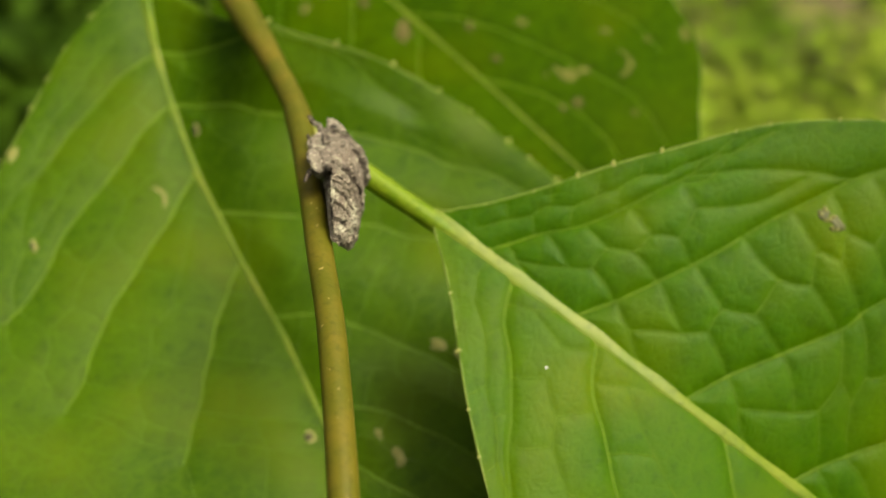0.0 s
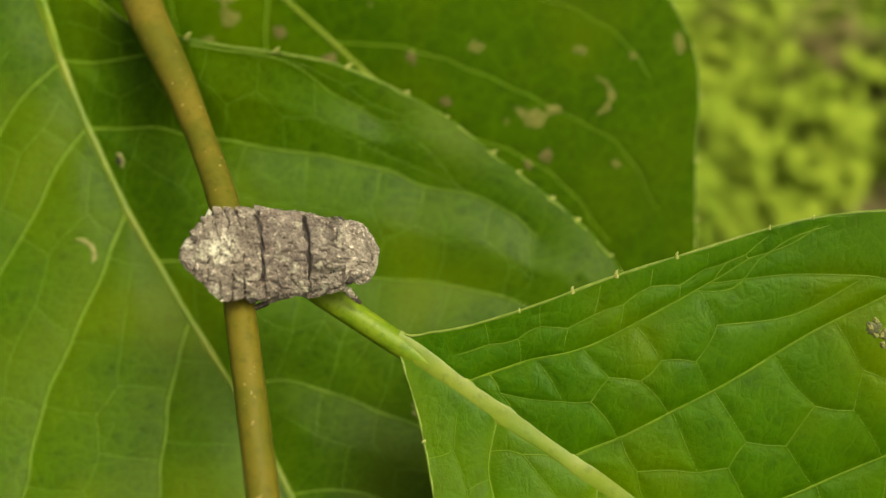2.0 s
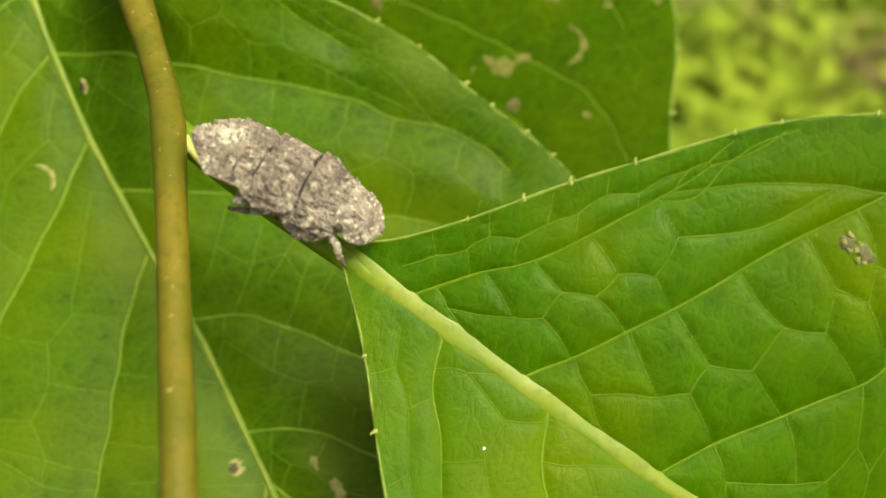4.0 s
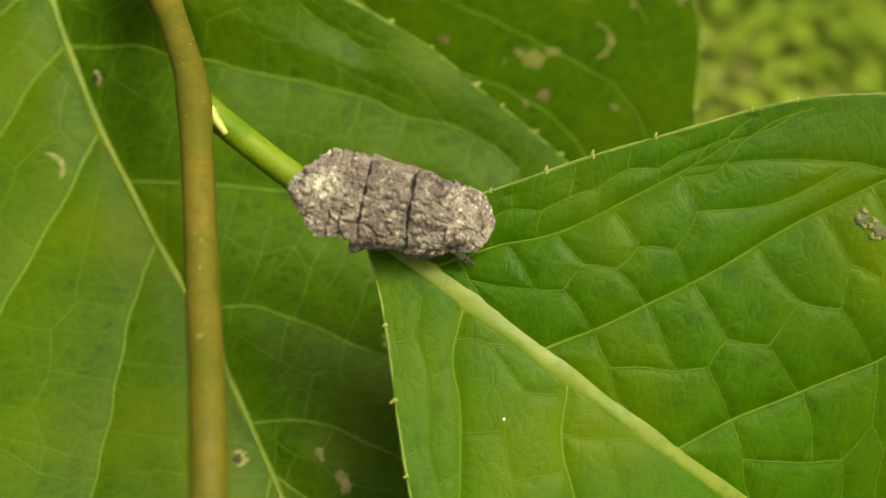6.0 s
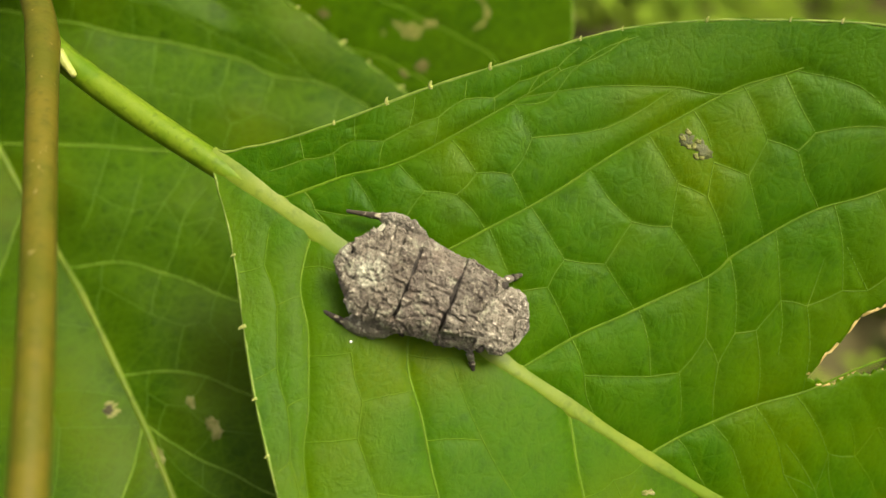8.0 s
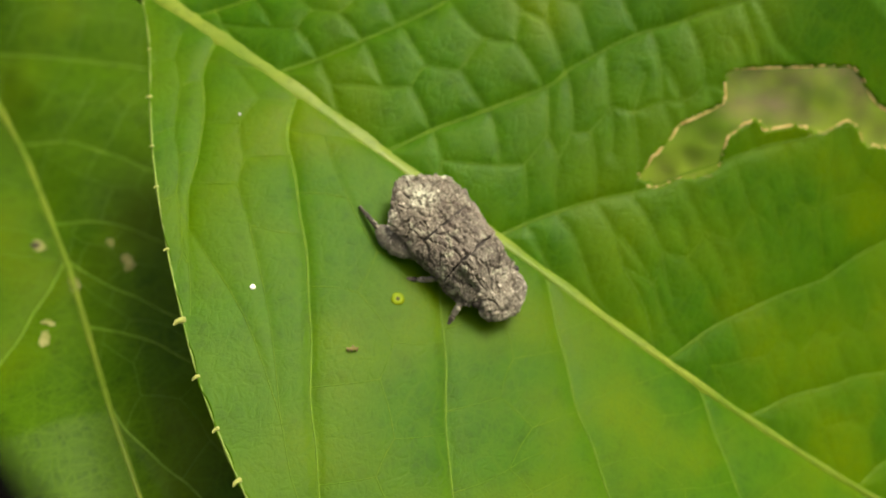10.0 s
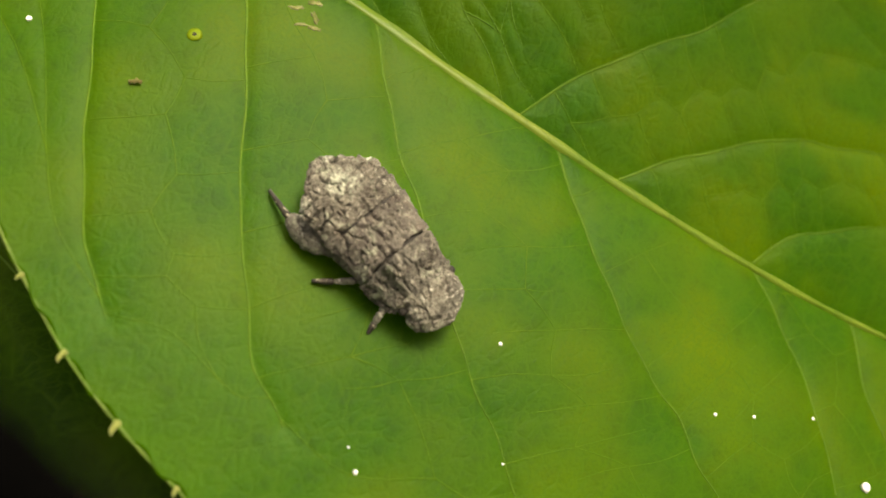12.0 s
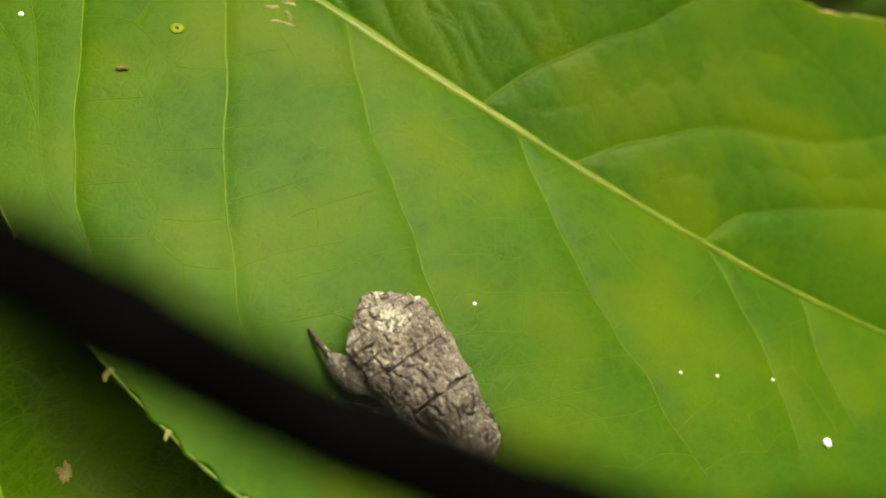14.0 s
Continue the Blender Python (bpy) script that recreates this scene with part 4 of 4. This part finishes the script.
def shell(x0, x1, grow=0.0, seed=1, lip=0.0, skirt=0.0, lift_edge=0.4, roof=RIDGED, notch=0.0, sides=132, pitch=0.011):
    """A closed piece of the body from x0 to x1 (cm): a roof-shaped, warty back over a belly. lip: how far its rear edge stands off;
    skirt: how far its flanks hang; notch: how deep its front end is drawn in on the flanks."""
    bm = bmesh.new()
    rings = []
    steps = max(6, int((x1 - x0) / pitch))
    for i in range(steps + 1):
        s = i / steps
        x = x0 + (x1 - x0) * s
        out = grow + lip * (1 - s) ** 2
        w, top, low = along(OUTLINE, x) + out, along(TOP, x) + out, along(BELLY, x) - skirt * math.sin(math.pi * min(1, s * 0.8 + 0.25)) ** 0.5
        edge = low + (top - low) * lift_edge
        ring = []
        for k in range(sides):
            a = 2 * math.pi * k / sides
            y, z = math.cos(a), math.sin(a)
            if z >= 0:
                p = Vector((x, y * w, edge + (top - edge) * float(np.interp(abs(y), *roof))))
                crack = math.exp(-((noise.noise(Vector((p.x * 5 + seed * 3.1, p.y * 12, p.z * 10))) / 0.07) ** 2))
                near, far = noise.voronoi(p * 30)[0][:2]
                wart = min(1.0, (far - near) * 2.2) - 0.5
                knob = 0.4 - 1.1 * crack + 0.42 * wart + 0.4 * noise.noise(p * 70) + 0.3 * noise.noise(p * 14)
                p += Vector((0, 0.7 * y, 0.35 + 0.65 * z)) * knob * 0.026
                draw = notch * max(0.0, (s - 0.7) / 0.3) * min(1.0, max(0.0, abs(y) * 1.6 - 0.35))
                p.y -= math.copysign(draw, y)
                p.z -= draw * 0.8
            else:
                inner = 1 - 0.5 * min(1, -z * 2.2)
                p = Vector((x, y * w * inner, edge - (edge - low) * min(1, max(0, -z - 0.12) * 1.6)))
                p += Vector((0, y, -0.3)) * noise.noise(p * 24) * 0.008
            p.x += 0.03 * noise.noise(Vector((y * 5, z * 5, seed + (7 if i else 0)))) * (1 if i in (0, steps) else 0)
            ring.append(bm.verts.new(p * BODY))
        rings.append(ring)
    for a, b in zip(rings, rings[1:]):
        for k in range(sides):
            bm.faces.new((a[k], b[k], b[(k + 1) % sides], a[(k + 1) % sides]))
    for ring in (rings[0], rings[-1]):
        bm.faces.new(ring)
    bmesh.ops.recalc_face_normals(bm, faces=bm.faces)
    return bm


bug = tagged(new("leafhopper_nymph"), "grey-brown knobbly bark-like insect nymph walking", "insect")
abdomen = part("abdomen", shell(-0.69, -0.1, -0.035, 9, sides=44, pitch=0.06), DARK, bug, "dark body under the plates")
cuts = (-0.72, -0.635, -0.555, -0.475, -0.395, -0.315, -0.2)
for k, (a, b) in enumerate(zip(cuts, cuts[1:])):
    part("tergite", shell(a, b - 0.001, -0.004, 20 + k, 0.007, notch=0.035), TAIL_SHELL, abdomen, "back plate with whitish tufts" if k in (1, 2) else "")
thorax = part("thorax", shell(-0.22, 0.5, -0.04, 10, sides=44, pitch=0.06), DARK, bug, "dark body under the plates")
part("mesonotum", shell(-0.18, 0.118, 0.002, 31, 0.02, 0.02), BACK_SHELL, thorax)
part("pronotum", shell(0.144, 0.42, 0.008, 32, 0.024, 0.06, 0.24, STEPPED), SHELL, thorax)


def flap(side, x0, x1, z0, reach, inset, spread, thick):
    """A thick lobe hanging along the flank from x0 to x1 (cm), from the height z0 down by reach."""
    bm = bmesh.new()
    nx, ny = 26, 20
    grids = []
    for depth in (0.0, thick):
        rows = []
        for i in range(nx + 1):
            s = i / nx
            x = x0 + (x1 - x0) * s
            down = reach * math.sin(math.pi * (0.12 + 0.8 * s)) ** 0.6
            row = []
            for j in range(ny + 1):
                r = j / ny
                y = along(OUTLINE, x) - inset + spread * math.sin(r * 2.2) - depth
                z = z0 - r * down - 0.02 * s
                knob = 0.012 * noise.noise(Vector((x * 30, z * 30, side))) + 0.01 * (noise.voronoi(Vector((x, side, z)) * 32)[0][0] - 0.3)
                row.append(bm.verts.new(Vector((x, side * (y + knob), z)) * BODY))
            rows.append(row)
        grids.append(rows)
    for rows in grids:
        for i in range(nx):
            for j in range(ny):
                bm.faces.new((rows[i][j], rows[i + 1][j], rows[i + 1][j + 1], rows[i][j + 1]))
    a, b = grids
    loop = [(i, 0) for i in range(nx)] + [(nx, j) for j in range(ny)] + [(i, ny) for i in range(nx, 0, -1)] + [(0, j) for j in range(ny, 0, -1)]
    for (i, j), (k, l) in zip(loop, loop[1:] + loop[:1]):
        bm.faces.new((a[i][j], a[k][l], b[k][l], b[i][j]))
    bmesh.ops.recalc_face_normals(bm, faces=bm.faces)
    return bm


for side in (1, -1):
    part("wing_pad", flap(side, -0.24, 0.13, 0.1, 0.18, 0.05, 0.065, 0.03), BACK_SHELL, thorax)
    part("side_lobe", flap(side, 0.06, 0.42, 0.04, 0.24, 0.06, 0.05, 0.06), PALE_SHELL, thorax, "rounded pale flap at the shoulder")
head = part("head", shell(0.4, 0.72, -0.006, 33, skirt=0.02, roof=FLAT), PALE_SHELL, bug, "blunt pale-flecked head")
for side in (1, -1):
    bm = bmesh.new()
    bmesh.ops.create_icosphere(bm, subdivisions=2, radius=0.035 * BODY)
    bm.transform(Matrix.Translation(Vector((0.45, side * 0.235, 0.0)) * BODY))
    part("eye", bm, DARK, head, "small dark eye")


def limb(points, radii, flat=1.0):
    """A tapered, slightly lumpy limb through points in cm."""
    fine = spline(points, 6)
    r = np.interp(np.linspace(0, 1, len(fine)), np.linspace(0, 1, len(radii)), radii)
    return tube([Vector(p) * BODY for p in fine], [float(c) * BODY * random.uniform(0.88, 1.12) for c in r], 10, flat)


FOOT = plain_material("bug_foot", (0.02, 0.016, 0.012), (0.05, 0.042, 0.03), 1500, 0.6, (0.3, 0.28, 0.2), 0.004, 2600, 0.56)
LEGS, KNEES = [], []
PLAN = (
    ((0.34, 0.15, -0.13), (0.38, 0.3, -0.12), (0.42, 0.37, -0.18), (0.45, 0.43, -0.215), 0.045, 0.03),
    ((0.12, 0.15, -0.13), (0.08, 0.28, -0.11), (-0.06, 0.38, -0.18), (-0.17, 0.46, -0.215), 0.036, 0.026),
    ((-0.02, 0.13, -0.12), (-0.2, 0.365, -0.09), (-0.53, 0.4, -0.12), (-0.78, 0.36, -0.21), 0.05, 0.1),
)
for side in (1, -1):
    for n, (hip, knee, ankle, toe, thick, shin) in enumerate(PLAN):
        h, k, a, e = (Vector((p[0], side * p[1], p[2])) for p in (hip, knee, ankle, toe))
        leg = part("leg", limb([(0, 0, 0), (k - h) * 0.5 + Vector((0, 0, 0.02)), k - h], (thick, thick * 1.1, thick * 0.6)), SHELL, bug)
        leg.matrix_basis = Matrix.Translation(h * BODY)
        way, toe = a - k, e - k
        shin_part = part("shin", limb([(0, 0, 0), way * 0.3 + Vector((0, 0, 0.015)), way * 0.7, way], (shin * 0.5, shin, shin * 0.95, shin * 0.45), 0.45 if n == 2 else 0.8), PALE_SHELL, leg)
        foot = part("foot", limb([way, (way + toe) / 2, toe], (0.026, 0.02, 0.014)), FOOT, leg, "dark banded thin foot")
        for piece in (shin_part, foot):
            piece.matrix_basis = Matrix.Translation((k - h) * BODY)
            if n == 2:
                KNEES.append((piece, k - h, side))
        LEGS.append((leg, h, side, n))
for ob in bug.children_recursive:
    if ob.name.startswith(("tergite", "mesonotum", "pronotum", "head", "wing_pad", "side_lobe")):
        for p in ob.data.polygons:
            p.use_smooth = False
BUG = [
    (0, (-2.606, 0.191, 0.886), (-0.044, 0.997, 0.071), (0.988, 0.033, 0.150)),
    (0.5, (-2.594, 0.398, 0.944), (-0.026, 0.995, 0.099), (0.940, -0.010, 0.342)),
    (1, (-2.518, 0.541, 1.007), (0.211, 0.977, -0.010), (0.630, -0.128, 0.766)),
    (1.5, (-2.576, 0.625, 1.048), (0.622, 0.722, -0.305), (0.613, -0.205, 0.763)),
    (2, (-2.577, 0.835, 1.011), (0.925, 0.224, -0.306), (0.350, -0.196, 0.916)),
    (2.5, (-2.357, 0.879, 0.918), (0.965, -0.173, -0.196), (0.236, 0.249, 0.939)),
    (3, (-2.156, 0.716, 0.852), (0.920, -0.277, -0.277), (0.356, 0.294, 0.887)),
    (3.2, (-2.156, 0.719, 0.844), (0.859, -0.375, -0.349), (0.440, 0.190, 0.878)),
    (5.3, (-1.789, 0.663, 0.699), (0.992, -0.074, -0.103), (0.117, 0.218, 0.969)),
    (5.5, (-1.672, 0.544, 0.631), (0.997, -0.059, -0.054), (0.066, 0.221, 0.973)),
    (6, (-1.640, 0.449, 0.562), (0.986, -0.106, -0.125), (0.096, -0.244, 0.965)),
    (6.5, (-1.468, 0.265, 0.458), (0.961, -0.270, -0.058), (-0.129, -0.626, 0.769)),
    (7, (-1.272, 0.12, 0.365), (0.955, -0.279, -0.096), (-0.110, -0.636, 0.764)),
    (7.5, (-0.838, -0.179, 0.154), (0.951, -0.262, -0.165), (-0.054, -0.665, 0.745)),
    (8, (-0.356, -0.450, -0.078), (0.917, -0.291, -0.274), (-0.003, -0.691, 0.723)),
    (8.5, (0.126, -0.722, -0.360), (0.896, -0.279, -0.345), (0.045, -0.718, 0.695)),
    (8.7, (0.165, -0.752, -0.394), (0.923, -0.233, -0.306), (0.048, -0.720, 0.693)),
    (10.8, (1.276, -2.055, -1.694), (0.508, -0.577, -0.640), (0.332, -0.554, 0.763)),
    (11, (1.351, -2.184, -1.820), (0.540, -0.547, -0.640), (0.338, -0.556, 0.760)),
    (11.5, (1.488, -2.418, -2.055), (0.544, -0.533, -0.648), (0.349, -0.559, 0.752)),
    (12, (1.659, -2.790, -2.418), (0.648, -0.419, -0.637), (0.361, -0.567, 0.740)),
    (12.5, (1.739, -2.880, -2.527), (0.616, -0.445, -0.650), (0.365, -0.569, 0.737)),
    (13, (1.703, -2.903, -2.526), (0.563, -0.497, -0.661), (0.363, -0.569, 0.737)),
    (13.5, (1.855, -3.286, -2.907), (0.646, -0.397, -0.652), (0.372, -0.582, 0.723)),
    (14, (2.040, -3.653, -3.311), (0.545, -0.471, -0.693), (0.378, -0.600, 0.705)),
]
SWAY = [
    (0, (0.24, 0.56, 0.29)),
    (0.5, (0.01, 0.46, 0.25)),
    (1, (-0.26, -0.07, -0.03)),
    (1.5, (0.00, 0.00, 0.00)),
    (2, (-0.14, -0.35, -0.18)),
    (2.5, (-0.15, -0.19, -0.09)),
    (3, (-0.31, -0.41, -0.20)),
    (5.3, (-0.15, -0.32, -0.17)),
    (5.5, (0.02, -0.05, -0.03)),
    (6, (-0.03, -0.21, -0.11)),
    (6.5, (-0.19, -0.17, -0.08)),
    (7, (-0.06, -0.26, -0.13)),
    (7.5, (0.01, -0.27, -0.14)),
    (14, (0.01, -0.27, -0.14)),
]
TWIG_SWAY = [
    (0, (0.01, 0.28, 0.5), 30),
    (10.8, (0.01, 0.28, 0.5), 30),
    (11, (0.011, 0.285, 0.504), 31),
    (11.5, (0.022, 0.306, 0.561), 32),
    (12, (0.015, 0.52, 0.79), 16),
    (12.5, (0.029, 0.281, 0.509), 19.8),
    (13, (0.004, 0.005, 0.012), 8),
    (13.5, (-0.01, -0.089, -0.197), 1),
    (14, (0, 0, 0), 0),
]


def motions():
    rows = []
    for t, centre, ahead, up in BUG:
        x, z = Vector(ahead).normalized(), Vector(up)
        y = z.cross(x).normalized()
        m = Matrix((x, y, x.cross(y))).transposed().to_4x4()
        m.translation = Vector(centre) * CM
        rows.append((t, m))
    walk(bug, rows)
    # Three legs swing forwards while the other three push back.
    for leg, h, side, n in LEGS:
        phase = math.pi * ((n + (side > 0)) % 2)
        steps = []
        for k in range(71):
            t = k * 0.2
            a = 2 * math.pi * t / 0.9 + phase
            tuck = (-40, 30, 8)[n] * (min(1, max(0, (6.9 - t) / 0.8)) + (min(1, max(0, (t - (6.1 if n < 2 else 9)) / 1.5)) * 0.8 if side > 0 else 0))
            steps.append((t, pose(h.x * BODY, h.y * BODY, h.z * BODY, side * 4 * max(0, math.cos(a)), 0, side * (tuck + (11, 11, 5)[n] * math.sin(a)))))
        walk(leg, steps)
    # The hind knees are folded until the insect walks on the blade; the far one folds again later.
    for piece, at, side in KNEES:
        open_at = 6.8 if side > 0 else 7.2
        table = ((0, 165), (1, 150), (1.6, 105), (open_at, 115), (open_at + 0.6, 0), (9, 0), (10.5, 25 if side > 0 else 0), (14, 25 if side > 0 else 0))
        rows = []
        for k in range(71):
            t = k * 0.2
            rows.append((t, pose(at.x * BODY, at.y * BODY, at.z * BODY, 0, 0, side * float(np.interp(t, *zip(*table))))))
        walk(piece, rows)
    pivot = Vector((0.87, -7.39, -0.32)) * CM
    swing = Vector((-0.023, 0.88, -0.474))
    walk(twig, [(t, Matrix.Translation(Vector(d) * CM + pivot) @ Matrix.Rotation(radians(a), 4, swing) @ Matrix.Translation(-pivot)) for t, d, a in TWIG_SWAY])
    walk(far_leaf, [(t, Matrix.Translation(Vector(d) * CM)) for t, d in SWAY])


motions()
